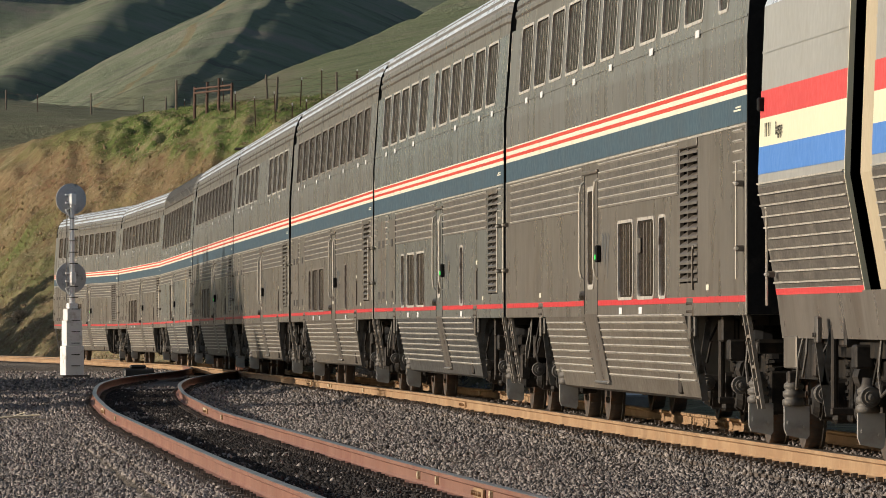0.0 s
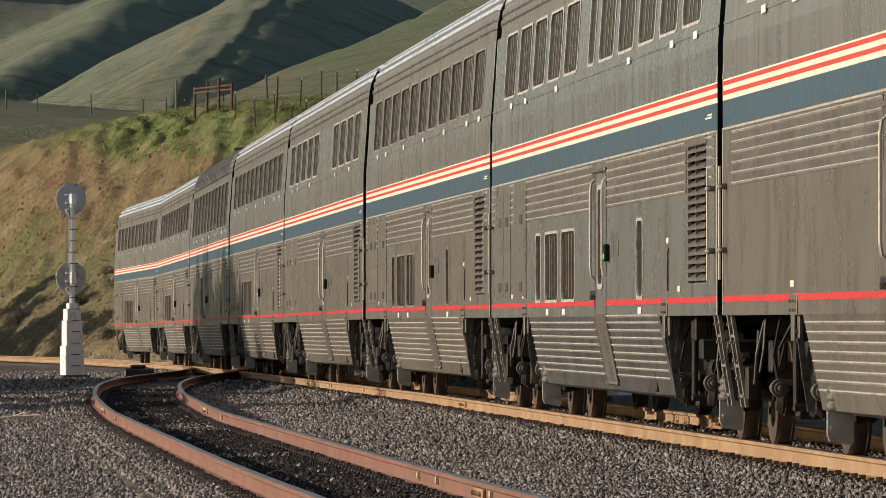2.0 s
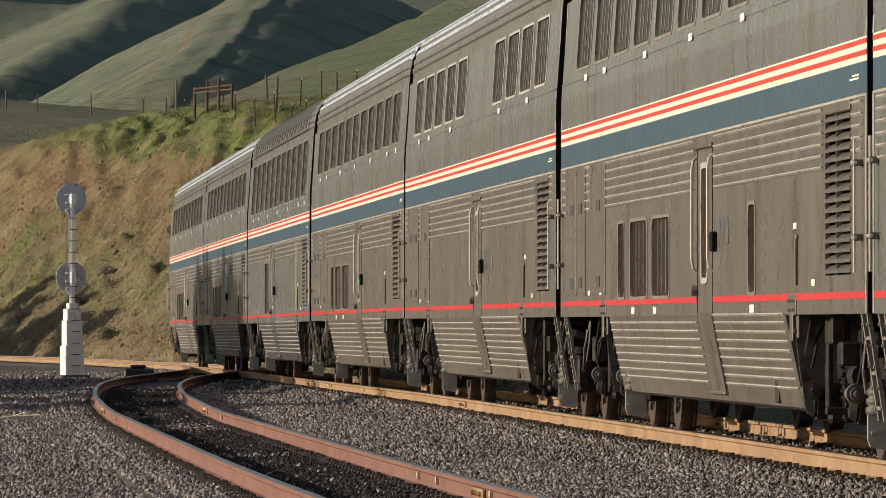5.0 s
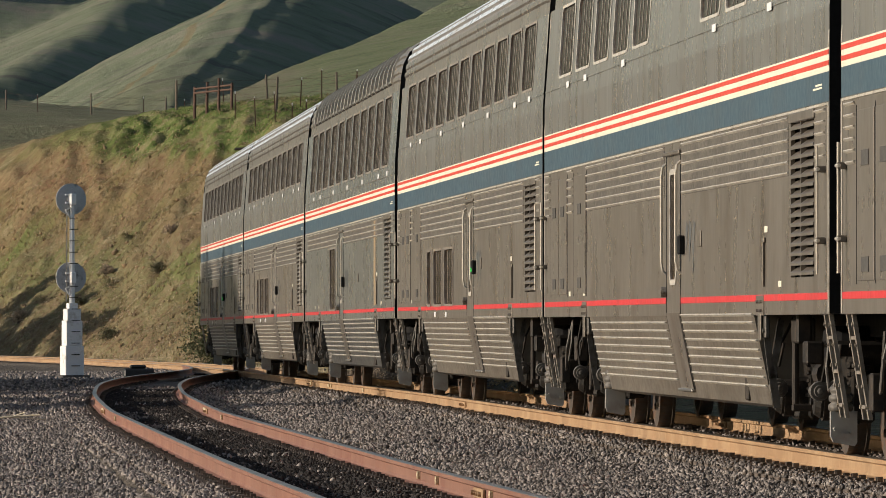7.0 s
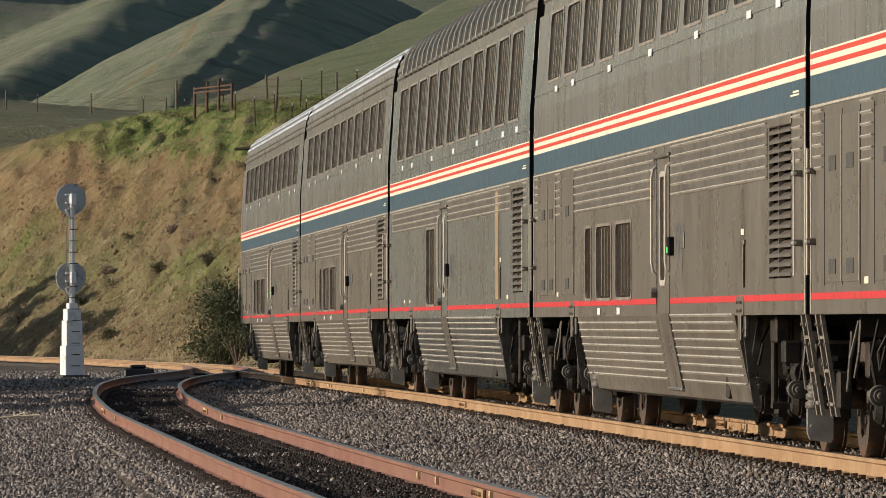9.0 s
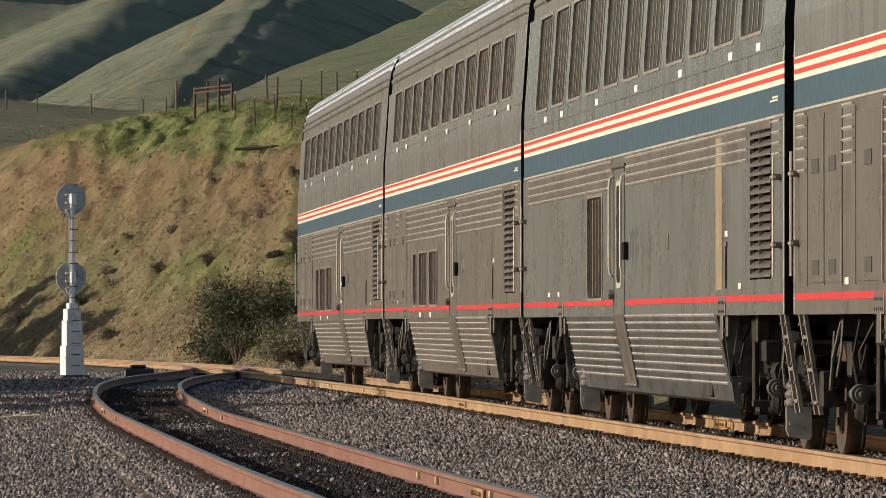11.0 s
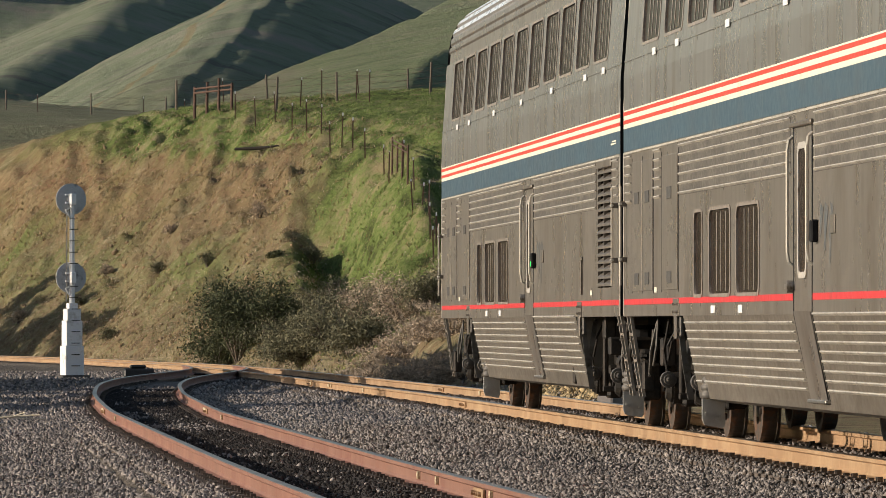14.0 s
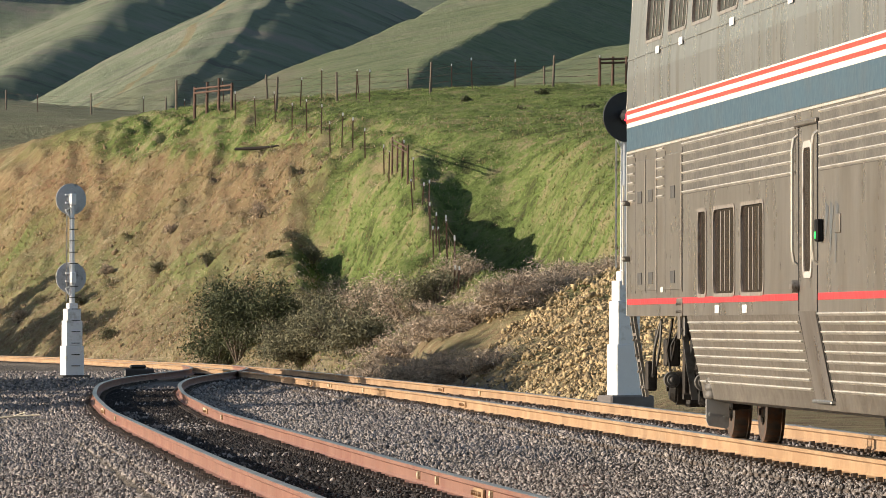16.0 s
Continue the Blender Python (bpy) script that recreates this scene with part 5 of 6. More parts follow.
def motions():
    walk(baggage, [(0.25 * j, car_pose(-1, 0, 0.25 * j)) for j in range(65)])
    for k, car in enumerate(cars):
        walk(car, [(0.25 * j, car_pose(k, k + 1, 0.25 * j)) for j in range(65)])
    turns = [math.degrees((train_s(0, 0) - train_s(0, j / 30)) / 0.457) for j in range(481)]
    for ws in spinning:
        p = ws.matrix_basis.translation.copy()
        walk(ws, [(j / 30, pose(p.x, p.y, p.z, a % 360.0)) for j, a in enumerate(turns)])




# ---- trackside signals ----
def disc(r, mat, b, y, z, face=-1):
    b.lathe([(y - 0.02, r * 0.9), (y - 0.02, r), (y + 0.02, r), (y + 0.02, r * 0.9)], "y", 40, mat, (0, 0, z))


def railway_signal(x, y, z, turn, label, heads, ped_h, facing, slim, rungs):
    sig = tagged(new("railway_signal"), label, "signal", group="trackside signals")
    sig.matrix_basis = pose(x, y, z, 0, 0, turn)
    ped = Builder()
    ped.box((-0.38, -0.34, -0.5), (0.42, 0.34, 0.20), 1, 0.03)
    for k, (w, a, c) in enumerate(((0.62, 0.12, ped_h * 0.46), (0.54, ped_h * 0.46, ped_h * 0.78), (0.46, ped_h * 0.78, ped_h * 0.93), (0.30, ped_h * 0.93, ped_h))):
        w = w * slim
        ped.box((-w / 2, -w / 2, a), (w / 2, w / 2, c), 0, 0.015)
    part("pedestal", ped.mesh("pedestal", [WHITE_PAINT, BALLAST]), sig, "white-painted stepped steel pedestal")
    top = heads[-1]
    part("mast", Builder().tube((0, 0, ped_h - 0.02), (0, 0, top + 0.1), 0.075, 0.062, 14).mesh("mast", WHITE_PAINT), sig)
    rung = Builder().tube((-0.12, 0, 0), (0.12, 0, 0), 0.012, sides=6).mesh("rung", UNDER)
    zz = 0.45
    while rungs and zz < top - 0.4:
        off = -0.10 if zz > ped_h else -0.29
        part("rung", rung, sig, m=pose(0.02, off, zz))
        zz += 0.31
    for h in heads:
        hd = Builder()
        disc(0.43, 0, hd, 0.10 * facing, h)
        hd.tube((0, 0.0, h), (0, 0.16 * facing, h), 0.13, sides=16)
        dk = part("target_disc", hd.mesh("target_disc", DISC_BACK if facing > 0 else DISC_BLACK), sig, "round black target disc" if facing < 0 else "grey back of a round target disc")
        bx = Builder().box((-0.08, -0.16, h - 0.17), (0.08, 0.06, h + 0.15), 0, 0.03) if facing > 0 else Builder().box((-0.14, -0.06, h - 0.17), (0.14, 0.2, h + 0.17), 0, 0.03)
        bx.box((-0.20, -0.06, h + 0.10), (-0.10, 0.0, h + 0.14)).box((-0.20, -0.06, h - 0.12), (-0.10, 0.0, h - 0.08))
        part("lamp_case", bx.mesh("lamp_case", WHITE_PAINT if facing > 0 else DISC_BLACK), sig)
        if facing < 0:
            part("lens", Builder().lathe([(-0.165, 0.02), (-0.16, 0.09), (-0.13, 0.11)], "y", 20, 0, (0, 0, h)).mesh("lens", GLOW_RED), sig, "glowing red lens")
            hood = Builder()
            pts = [radians(-20 + 22 * k) for k in range(11)]
            hood.add([(0.15 * math.cos(a), q, h + 0.15 * math.sin(a)) for q in (-0.42, -0.12) for a in pts], [(k, k + 1, 12 + k, 11 + k) for k in range(10)])
            part("hood", hood.mesh("hood", DISC_BLACK), sig)
        brace = Builder().path([(-0.02, -0.02, h - 0.22), (-0.20, -0.05, h - 0.30), (-0.05, 0, h - 0.52)], 0.022)
        part("bracket", brace.mesh("bracket", WHITE_PAINT), sig)
    part("conduit", Builder().path([(-0.16, 0, ped_h + 0.05), (-0.15, 0, top - 0.35), (-0.05, 0, top - 0.25)], 0.018).mesh("conduit", STEEL), sig)
    return sig


railway_signal(-10.13, 197.0, -0.56, 20, "white signal mast with two round discs seen from behind", [2.86, 5.0], 2.16, 1, 0.85, True)
railway_signal(3.12, 124.0, -0.38, 20, "white signal mast with black round head and red lamp", [4.98], 2.33, -1, 0.76, False)

# small relay case and switch machine by the turnout
sw = tagged(new("switch_machine"), "low dark switch machine box beside the rails", "switch machine")
sw.matrix_basis = pose(-8.35, 198.0, -0.45, 0, 0, 6)
part("case", Builder().box((-0.42, -0.25, 0.0), (0.42, 0.25, 0.26), 0, 0.05).box((-0.25, -0.2, 0.26), (0.2, 0.2, 0.36), 0, 0.04).mesh("case", DISC_BLACK), sw)
part("rod", Builder().tube((0.4, 0.1, 0.08), (1.9, 0.1, 0.10), 0.025).mesh("rod", UNDER), sw)


# ---- fences ----
def at_ground(x, y):
    return float(height(np.array([x]), np.array([y]))[0])


def fence(name, label, points, spacing, tall, wires, seed, wood_every=0, mat=None):
    """Steel posts along a line over the ground, with strands of wire."""
    rng = random.Random(seed)
    f = tagged(new(name), label, "fence")
    pts = []
    for (ax, ay), (bx, by) in zip(points, points[1:]):
        n = max(1, round(math.hypot(bx - ax, by - ay) / spacing))
        pts += [(ax + (bx - ax) * k / n, ay + (by - ay) * k / n) for k in range(n)]
    pts.append(points[-1])
    tops = []
    for k, (x, y) in enumerate(pts):
        x, y = x + rng.uniform(-0.15, 0.15), y + rng.uniform(-0.15, 0.15)
        z = at_ground(x, y)
        h = tall * rng.uniform(0.88, 1.1)
        lx, ly = rng.gauss(0, 0.06), rng.gauss(0, 0.05)
        wood = wood_every and k % wood_every == 0
        b = Builder()
        if wood:
            b.tube((0, 0, -0.4), (lx, ly, h * 1.08), 0.065, 0.05, 8)
        else:
            b.box((-0.025, -0.018, -0.4), (0.025, 0.018, h), 0)
            b.v = [(px + lx * max(pz, 0) / h, py + ly * max(pz, 0) / h, pz) for px, py, pz in b.v]
            b.box((-0.027 + lx, -0.02 + ly, h - 0.12), (0.027 + lx, 0.02 + ly, h + 0.004), 1)
        part("post", b.mesh("post", [DRY_WOOD if wood else RUST_POST, WHITE_PAINT]), f, m=pose(x, y, z))
        tops.append((Vector((x, y, z)), Vector((lx, ly, h))))
    for j in range(wires):
        w = Builder()
        q = (j + 1) / (wires + 0.3)
        for (p0, d0), (p1, d1) in zip(tops, tops[1:]):
            a, c = p0 + d0 * q, p1 + d1 * q
            mid = (a + c) / 2 - Vector((0, 0, 0.03 + 0.02 * rng.random()))
            w.path([a, mid, c], 0.0055, 4)
        part("wire", w.mesh("wire", RUST_POST), f)
    return f


fence("fence", "rusty steel post and wire fence along the hilltop", [(-7.6, 326), (-5.7, 332), (-3.2, 325.5), (-0.74, 328), (1.3, 331), (3.2, 333), (5.2, 334), (7.4, 336)], 2.6, 1.38, 5, 5, 3)
fence("fence", "rusty steel post and wire fence running down to the gully", [(-9.6, 330), (-7.4, 322), (-5.3, 308), (-3.74, 295), (-2.45, 287), (-1.2, 272.5), (-0.59, 260), (0.1, 238), (0.35, 226), (0.5, 216)], 4.6, 1.3, 4, 6)
fence("fence", "old wire fence crossing the far valley floor", [(-40, 520), (-33, 505), (-28, 500), (-21, 505), (-17, 515)], 3.6, 1.3, 3, 7, 2)
fence("fence", "old post fence behind the hilltop", [(-13.0, 352), (-8.5, 356), (-4, 356), (0.5, 352), (5, 352), (9, 354)], 3.6, 1.5, 4, 9, 2)


def cattle_gate(x0, y0, x1, y1, tall, label, thick=1.0):
    g = tagged(new("timber_gate"), label, "gate")
    z0, z1 = at_ground(x0, y0), at_ground(x1, y1)
    posts = [(0.0, 0), (0.33, 0.3), (0.66, -0.2), (1.0, 0)]
    for q, dy in posts:
        x, y = x0 + (x1 - x0) * q, y0 + (y1 - y0) * q + dy
        part("post", Builder().tube((0, 0, -0.4), (0.02, 0, tall), 0.075 * thick, 0.065 * thick, 8).mesh("post", RUST_POST), g, m=pose(x, y, at_ground(x, y)))
    for h in (0.80, 0.93):
        part("rail", Builder().tube((x0, y0, z0 + tall * h), (x1, y1, z1 + tall * h), 0.05 * thick, 0.05 * thick, 8).mesh("rail", RUST_POST), g)
    return g


cattle_gate(-11.75, 341, -9.85, 336, 1.5, "rust-brown timber corral gate on the grassy crest")
cattle_gate(-2.0, 283, -1.35, 274, 1.45, "short rusty brace of posts in the fence line", 0.55)
cattle_gate(7.3, 336.5, 9.2, 337, 1.35, "weathered timber brace at the fence corner")

STRAW_WOOD = material("bleached_wood", (0.5, 0.44, 0.34), 0.8, 0, 0.2, 5.0, 30.0, 0.2)
CHARRED = material("charred_wood", (0.035, 0.028, 0.022), 0.9, 0, 0.4, 4.0, 30.0, 0.5)
log = Builder()
log.tube((-0.95, 0.2, 0.05), (-0.2, 0.05, 0.07), 0.06, 0.085, 9).tube((-0.2, 0.05, 0.07), (0.35, -0.1, 0.10), 0.085, 0.07, 9).tube((0.35, -0.1, 0.10), (1.0, -0.25, 0.20), 0.07, 0.03, 9)
fallen = tagged(new("fallen_log", log.mesh("fallen_log", CHARRED)), "dark charred log lying on the grass slope", "log")
fallen.matrix_basis = pose(-8.2, 316.5, at_ground(-8.2, 316.5) + 0.05)


branch = Builder()
branch.path([(-0.45, 0.1, 0.02), (-0.1, 0.0, 0.07), (0.4, -0.1, 0.1)], 0.014).path([(-0.1, 0.0, 0.07), (0.1, 0.25, 0.05), (0.45, 0.4, 0.03)], 0.01).path([(0.0, 0.0, 0.08), (0.2, -0.3, 0.14)], 0.007)
twig = tagged(new("fallen_branch", branch.mesh("fallen_branch", STRAW_WOOD)), "pale dead branch lying on the gravel", "branch")
twig.matrix_basis = pose(-6.2, 104, at_ground(-6.2, 104) + 0.04)

# ---- plants ----
def leaf_material(name, base, vary):
    m = material(name, base, 0.7, 0, vary, 2.0, 20.0, 0.0, per_piece=0.45, spec=0.25)
    return m


BUSH_LEAF = leaf_material("bush_leaf", (0.085, 0.094, 0.045), 0.3)
GREY_LEAF = leaf_material("grey_brush", (0.165, 0.155, 0.092), 0.3)
DRY_TWIG = leaf_material("dry_twig", (0.42, 0.335, 0.25), 0.3)
BARE_TWIG = leaf_material("bare_twig", (0.30, 0.25, 0.19), 0.3)
GREEN_BLADE = leaf_material("grass_blade", (0.17, 0.21, 0.065), 0.3)
STRAW_BLADE = leaf_material("straw_blade", (0.27, 0.20, 0.10), 0.3)
TREE_LEAF = leaf_material("tree_leaf", (0.06, 0.08, 0.03), 0.3)


def flakes(centres, normals_seed, size, mat, name, long=1.6):
    """Many small leaf blades, each two triangles folded a little, at the given centres."""
    rng = np.random.default_rng(normals_seed)
    n = len(centres)
    a = rng.normal(size=(n, 3))
    a /= np.linalg.norm(a, axis=1)[:, None]
    b = np.cross(a, rng.normal(size=(n, 3)))
    b /= np.linalg.norm(b, axis=1)[:, None]
    s = size * rng.uniform(0.6, 1.4, (n, 1))
    c = np.asarray(centres)
    v = np.stack([c - a * s * long, c + b * s * 0.6, c + a * s * long, c - b * s * 0.6 + np.cross(a, b) * s * 0.3], 1).reshape(-1, 3)
    f = (np.array([[0, 1, 2], [0, 2, 3]])[None] + 4 * np.arange(n)[:, None, None]).reshape(-1, 3)
    me = bpy.data.meshes.new(name)
    me.from_pydata(v.tolist(), [], f.tolist())
    me.materials.append(mat)
    return me


def shrub(x, y, w, h, label, leaf, seed, count=2600, leaf_size=0.05, name="shrub", sparse=1.0, long=1.6):
    rng = np.random.default_rng(seed)
    z = at_ground(x, y) - 0.05
    sh = tagged(new(name), label, "bush")
    sh.matrix_basis = pose(x, y, z)
    st = Builder()
    tips = []
    for k in range(14):
        a = rng.uniform(0, 6.28)
        reach = rng.uniform(0.25, 0.95)
        top = Vector((math.cos(a) * w / 2 * reach, math.sin(a) * w / 2 * reach * 0.9, h * rng.uniform(0.55, 1.0) * (1.05 - 0.45 * reach)))
        mid = top * 0.5 + Vector((rng.uniform(-.1, .1) * w, rng.uniform(-.1, .1) * w, 0.1 * h))
        st.tube((0, 0, -0.1), mid, 0.04, 0.022, 5).tube(mid, top, 0.022, 0.006, 5)
        tips += [top, mid * 0.6 + top * 0.4]
        for _ in range(3):
            q = top + Vector(rng.normal(size=3) * 0.16 * w)
            q.z = max(0.12 * h, q.z * 0.85)
            st.tube(mid, q, 0.014, 0.004, 4)
            tips.append(q)
    part("stem", st.mesh("stem", BARE_TWIG if sparse < 0.5 else DRY_WOOD), sh)
    tips = np.array([tuple(p) for p in tips])
    pick = tips[rng.integers(0, len(tips), count)]
    spread = rng.normal(size=(count, 3)) * np.array([0.10 * w, 0.10 * w, 0.10 * h])
    c = pick + spread
    c[:, 2] = np.abs(c[:, 2])
    part("foliage", flakes(c, seed + 1, leaf_size, leaf, "foliage", long), sh)
    return sh


shrub(-7.35, 258, 3.3, 3.0, "dense olive-green bush at the foot of the bank", BUSH_LEAF, 21, 15000, 0.036)
shrub(-8.1, 260.5, 2.4, 2.0, "dense olive-green bush at the foot of the bank", BUSH_LEAF, 22, 8000, 0.036)
shrub(-6.2, 256, 2.2, 2.4, "dark olive bush at the foot of the bank", BUSH_LEAF, 28, 8000, 0.036)
for k, (x, y, w, h) in enumerate(((-4.7, 238, 2.6, 1.2), (-3.6, 231, 2.4, 1.2), (-2.8, 226, 2.2, 1.2), (-5.4, 244, 2.2, 1.4), (-4.0, 236, 2.0, 1.5), (-2.2, 220, 2.0, 1.0))):
    shrub(x, y, w, h, "low grey-green brush beside the track", GREY_LEAF, 31 + k, 7000, 0.028, long=2.2)
for k, (x, y, w, h) in enumerate(((-3.4, 240, 2.4, 1.4), (-2.6, 234, 2.4, 1.5), (-2.0, 226, 2.0, 1.5), (-1.1, 222, 2.2, 1.6), (-0.2, 221, 1.8, 1.3), (0.6, 222, 1.7, 1.1))):
    shrub(x, y, w, h, "dark leafless thicket below the gully", DRY_TWIG if k % 2 else GREY_LEAF, 41 + k, 5000, 0.02, long=3.0)
for k, (x, y, w, h) in enumerate(((-1.7, 202, 2.0, 0.8), (-1.0, 196, 2.0, 0.9), (-0.3, 192, 2.0, 1.0), (0.4, 189, 2.0, 1.0), (1.0, 187, 1.9, 1.1), (1.6, 185, 1.9, 1.2), (2.2, 186, 1.9, 1.3), (2.8, 187, 1.9, 1.3), (3.4, 189, 1.8, 1.3), (3.9, 192, 1.8, 1.3), (4.4, 190, 1.6, 1.3), (0.0, 179, 1.8, 0.8), (0.6, 175, 1.8, 0.8), (1.1, 171, 1.5, 0.7), (-0.6, 185, 1.9, 0.8), (-1.2, 190, 1.8, 0.7), (-1.9, 207, 1.8, 0.8))):
    shrub(x, y, w, h * 0.55, "dry grey-brown brush on the slope", DRY_TWIG, 51 + k, 5200, 0.016, long=4.0)
shrub(-0.75, 205, 1.2, 1.5, "bare pale twigs of a dead shrub", BARE_TWIG, 71, 60, 0.03, "dead_shrub", 0.1)
shrub(3.9, 215, 1.2, 1.4, "bare pale twigs of a dead shrub", BARE_TWIG, 72, 60, 0.03, "dead_shrub", 0.1)
rngs = random.Random(12)
for k in range(16):
    y = rngs.uniform(208, 248)
    x = 1.7 + (250 - y) * 0.050 + rngs.uniform(0.2, 2.2)
    shrub(x, y, rngs.uniform(0.4, 0.8), rngs.uniform(0.3, 0.55), "small round sage bush in the gully", GREY_LEAF, 81 + k, 500, 0.035, "sage_bush")
for k, (x, y) in enumerate(((-6.6, 283), (-5.6, 279), (-4.9, 274), (-6.0, 272), (3.3, 302), (6.2, 300), (1.0, 315), (4.4, 318))):
    shrub(x, y, rngs.uniform(0.4, 0.7), rngs.uniform(0.2, 0.35), "low coyote brush on the grassy slope", BUSH_LEAF, 101 + k, 700, 0.04, "low_bush")


for k in range(12):
    y = rngs.uniform(268, 325)
    x = float(main_x(y)) + rngs.uniform(5.2, 11.5)
    shrub(x, y, rngs.uniform(0.5, 1.2), rngs.uniform(0.3, 0.7), "dry weeds on the eroded bank", (DRY_TWIG, GREY_LEAF)[k % 2], 141 + k, 900, 0.022, "weed_clump", long=3.0)


def tree(x, y, tall, crown_r, crown_z, seed):
    """Unseen shade caster beside the line: tapered trunk, limbs, broken crown of leaf clumps."""
    rng = np.random.default_rng(seed)
    z = at_ground(x, y)
    t = tagged(new("tree"), "unseen tree added to cast shade, with a loose dark crown", "tree", group="trees beside the line")
    t.matrix_basis = pose(x, y, z)
    b = Builder()
    b.tube((0, 0, -0.3), (0.1, 0, crown_z * 0.6), 0.24, 0.18, 9).tube((0.1, 0, crown_z * 0.6), (0, 0.1, tall * 0.95), 0.18, 0.04, 8)
    clumps = []
    for k in range(16):
        a = rng.uniform(0, 6.28)
        h = rng.uniform(crown_z, tall)
        r = crown_r * rng.uniform(0.35, 1.0)
        p = Vector((math.cos(a) * r, math.sin(a) * r, h))
        b.tube((0.05, 0.05, h * 0.78), p, 0.06, 0.015, 5)
        clumps.append(tuple(p))
    part("trunk", b.mesh("trunk", DRY_WOOD), t)
    clumps = np.array(clumps)
    c = clumps[rng.integers(0, len(clumps), 8000)] + rng.normal(size=(8000, 3)) * np.array([0.55, 0.55, 0.4])
    part("crown", flakes(c, seed + 3, 0.19, TREE_LEAF, "crown"), t)


# Trees out of view, added to cast the shadows on track, train and bank.
for k, (x, y, tall, r, cz) in enumerate(((-31, 118, 7.0, 2.8, 4.9), (-31.5, 129, 7.1, 2.8, 5.0), (-31, 140, 7.0, 2.8, 4.9), (-31, 150, 7.2, 2.6, 5.2), (-31, 156.5, 8.7, 2.6, 6.4), (-31.5, 161.5, 8.9, 2.6, 6.4),
                                            (-30.5, 166.5, 8.9, 2.6, 6.3), (-31, 171.5, 8.8, 2.6, 6.4), (-31.5, 176.5, 8.9, 2.5, 6.4), (-31, 182, 8.9, 2.2, 6.5), 
                                            (-39, 305, 8.4, 3.0, 1.5), (-39.5, 311, 8.6, 3.0, 1.5), (-40, 317, 8.6, 3.0, 1.5), (-40, 323, 8.8, 3.0, 1.5), (-31, 152, 5.8, 2.8, 4.5), (-31, 158, 5.9, 2.8, 4.4), (-31.5, 165, 5.9, 2.8, 4.4), (-31, 171, 5.8, 2.8, 4.3), (-31.5, 178, 5.9, 2.8, 4.4), (-31, 185, 5.8, 2.8, 4.4))):
    tree(x, y, tall, r, cz, 200 + k)


# ---- grass and loose earth on the bank ----
def blades(name, label, x, y, length, mat, seed, per=5):
    rng = np.random.default_rng(seed)
    n = len(x)
    z = height(x, y)
    base = np.repeat(np.stack([x, y, z], -1), per, 0) + rng.normal(size=(n * per, 3)) * np.array([0.06, 0.06, 0.0])
    L_ = np.repeat(length, per)[:, None] * rng.uniform(0.5, 1.2, (n * per, 1))
    a = rng.uniform(0, 2 * math.pi, (n * per, 1))
    lean = rng.uniform(0.1, 0.7, (n * per, 1))
    tip = base + L_ * np.concatenate([np.cos(a) * lean, np.sin(a) * lean, np.sqrt(1 - lean ** 2)], 1)
    w = np.concatenate([-np.sin(a), np.cos(a), 0 * a], 1) * 0.012
    base[:, 2] -= 0.02
    v = np.stack([base - w, base + w, tip], 1).reshape(-1, 3)
    f = np.arange(len(v)).reshape(-1, 3)
    me = bpy.data.meshes.new(name)
    me.from_pydata(v.tolist(), [], f.tolist())
    me.materials.append(mat)
    tagged(new(name, me), label, "grass", kind="stuff")


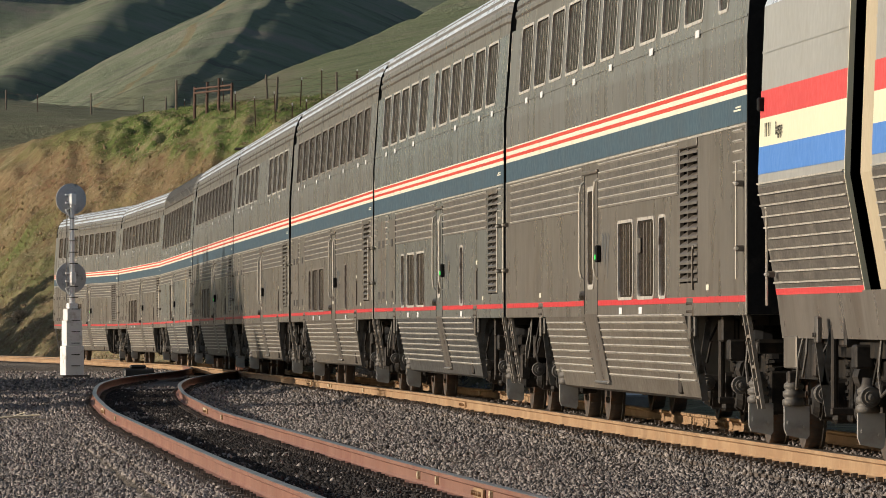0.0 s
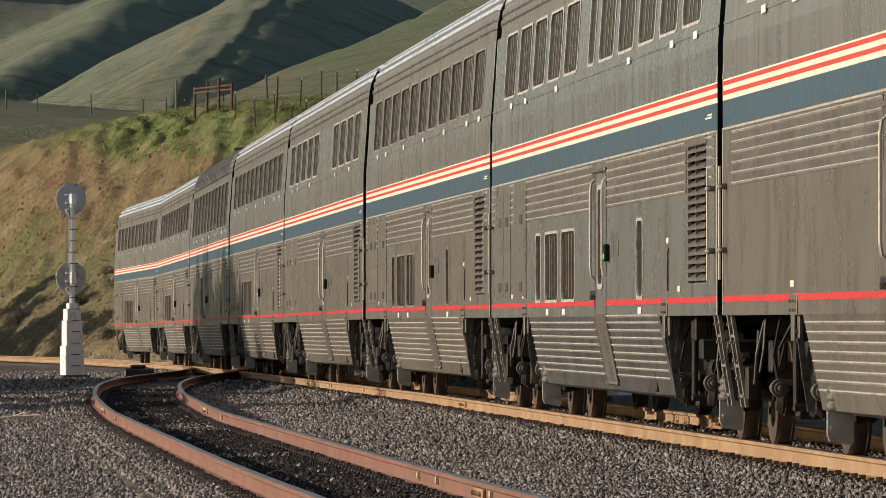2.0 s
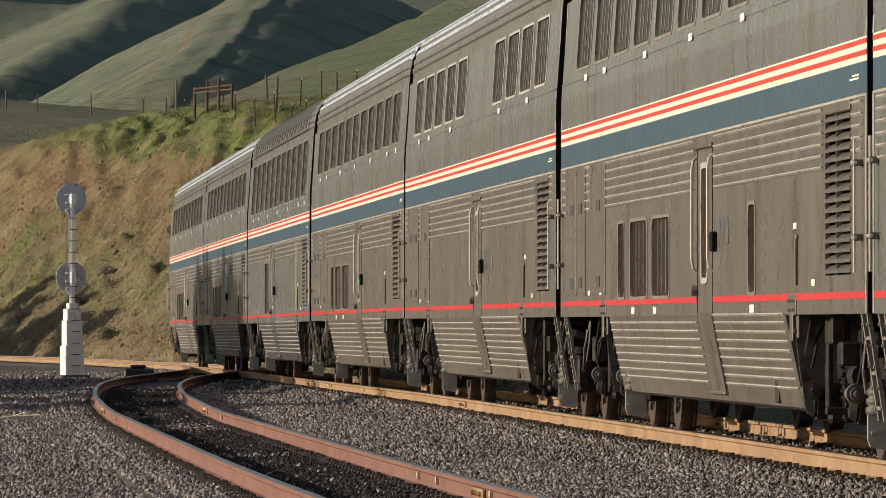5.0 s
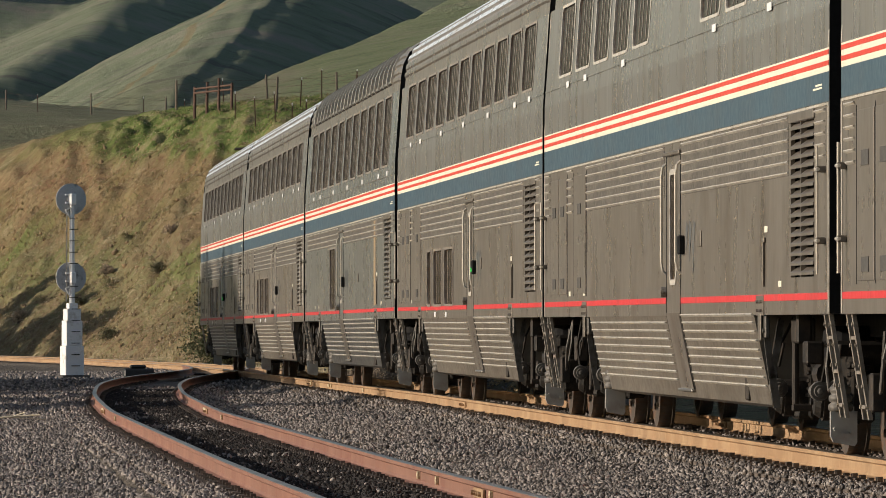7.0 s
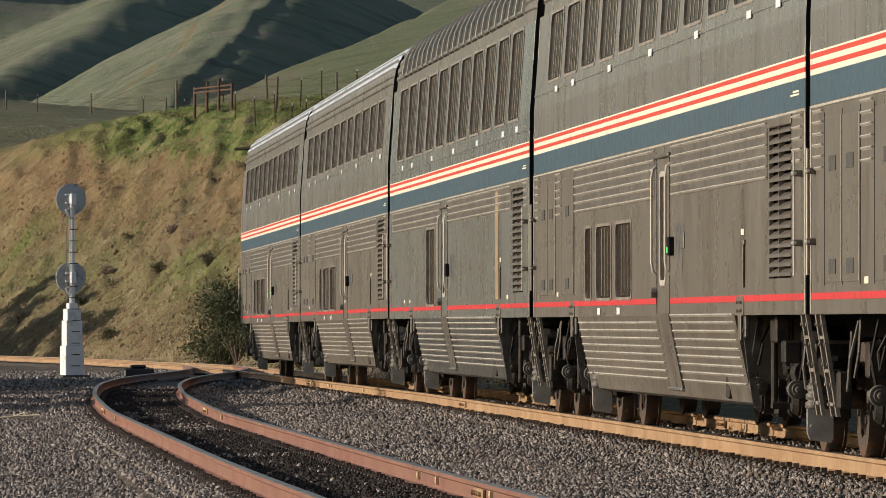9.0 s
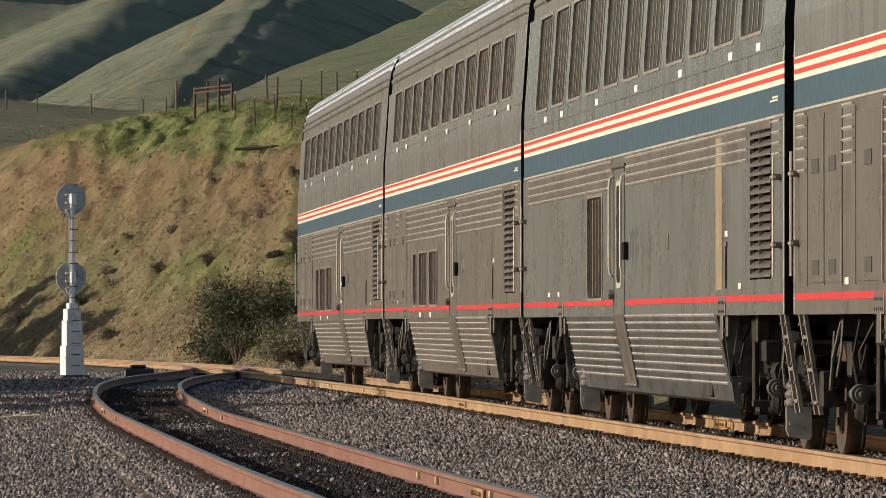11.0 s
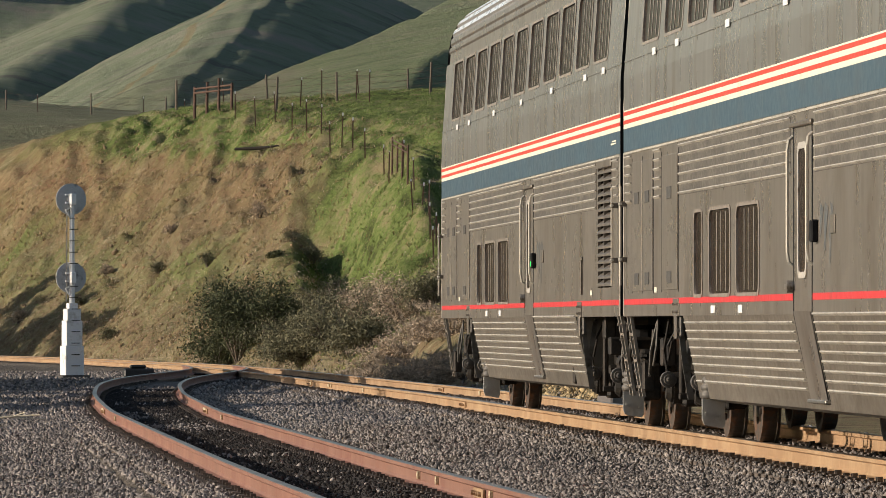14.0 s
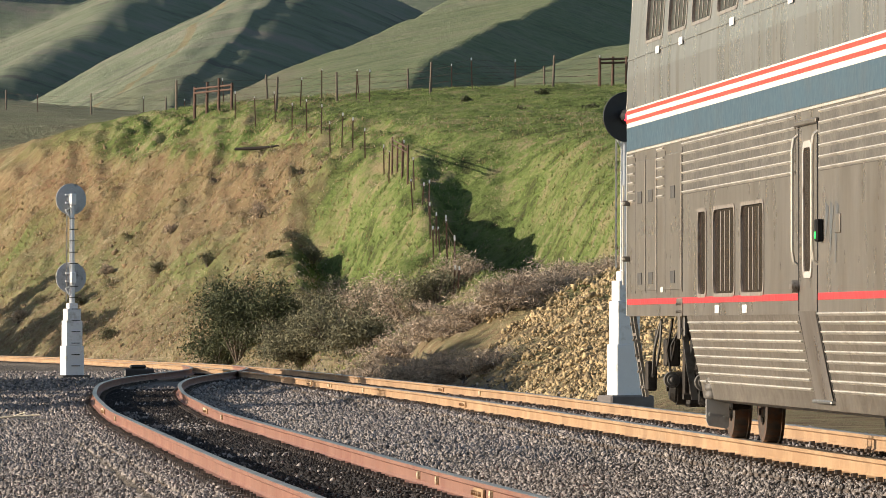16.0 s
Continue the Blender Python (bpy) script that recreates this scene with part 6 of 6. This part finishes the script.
def build_grass():
    rng = np.random.default_rng(31)
    n = 52000
    y = rng.uniform(205, 352, n)
    x = rng.uniform(-0.064, 0.03, n) * y
    off = x - main_x(y)
    z = height(x, y)
    ok = (off > 3.8) & (z > -0.5)
    x, y, z, off = x[ok], y[ok], z[ok], off[ok]
    left = 1 / (1 + np.exp((x - (y - 300) * 0.02 + 4.0) * 1.2))
    green = rng.uniform(0, 1, len(x)) < 0.15 + 0.75 * (1 - left) + 0.6 * smooth_step(9.3, 10.4, z)
    blades("grass_tufts", "short bright green winter grass on the hill", x[green], y[green], rng.uniform(0.05, 0.11, green.sum()), GREEN_BLADE, 32)
    dry = ~green
    blades("dry_grass", "dead straw-coloured grass on the eroded bank", x[dry], y[dry], rng.uniform(0.08, 0.2, dry.sum()), STRAW_BLADE, 33)
    # loose stalks and weeds
    for nm, lab, mat, count, pick, seed in (("dead_stalks", "tangle of dead stalks over the eroded bank", DRY_TWIG, 42000, dry, 36), ("green_weeds", "short green weeds among the grass", GREEN_BLADE, 26000, green, 37),
                                            ("olive_weeds", "dull olive weeds over the bank", GREY_LEAF, 22000, x < 99, 38)):
        src = np.flatnonzero(pick)
        src = src[rng.integers(0, max(1, len(src) // 3), count)]
        cx, cy = x[src] + rng.normal(size=count) * 0.22, y[src] + rng.normal(size=count) * 0.3
        c = np.stack([cx, cy, height(cx, cy) + np.abs(rng.normal(size=count)) * 0.07], -1)
        tagged(new(nm, flakes(c, seed, 0.014, mat, nm, 3.5)), lab, "grass", kind="stuff")
    # clods and broken rock
    n = 9000
    y = rng.uniform(150, 345, n)
    x = rng.uniform(-0.064, 0.03, n) * y
    off = x - main_x(y)
    z = height(x, y)
    ok = (off > 5) & (z > 0.0) & (z < 9.5) & (x < -5.0)
    x, y, z = x[ok], y[ok], z[ok]
    stones("bank_clods", "clods and broken rock on the eroded bank", x, y, z, 0.03 + 0.08 * rng.uniform(0, 1, len(x)) ** 4, CLOD, 34)
    # talus of tan rock by the signal
    n = 36000
    y = rng.uniform(140, 192, n)
    x = main_x(y) + rng.uniform(4.2, 10.5, n)
    ok = x > 1.25 + 0.25 * np.sin(y)
    x, y = x[ok], y[ok]
    stones("rock_talus", "heap of tan broken rock below the cutting", x, y, height(x, y) + 0.02, 0.015 + 0.05 * rng.uniform(0, 1, len(x)) ** 4, TALUS, 35)


CLOD = material("bank_clod", (0.24, 0.16, 0.09), 0.9, 0, 0.3, 2.0, 20.0, 0.4, per_piece=0.4)
TALUS = material("tan_rock", (0.40, 0.295, 0.155), 0.85, 0, 0.25, 2.0, 20.0, 0.4, per_piece=0.4)
build_grass()


motions()
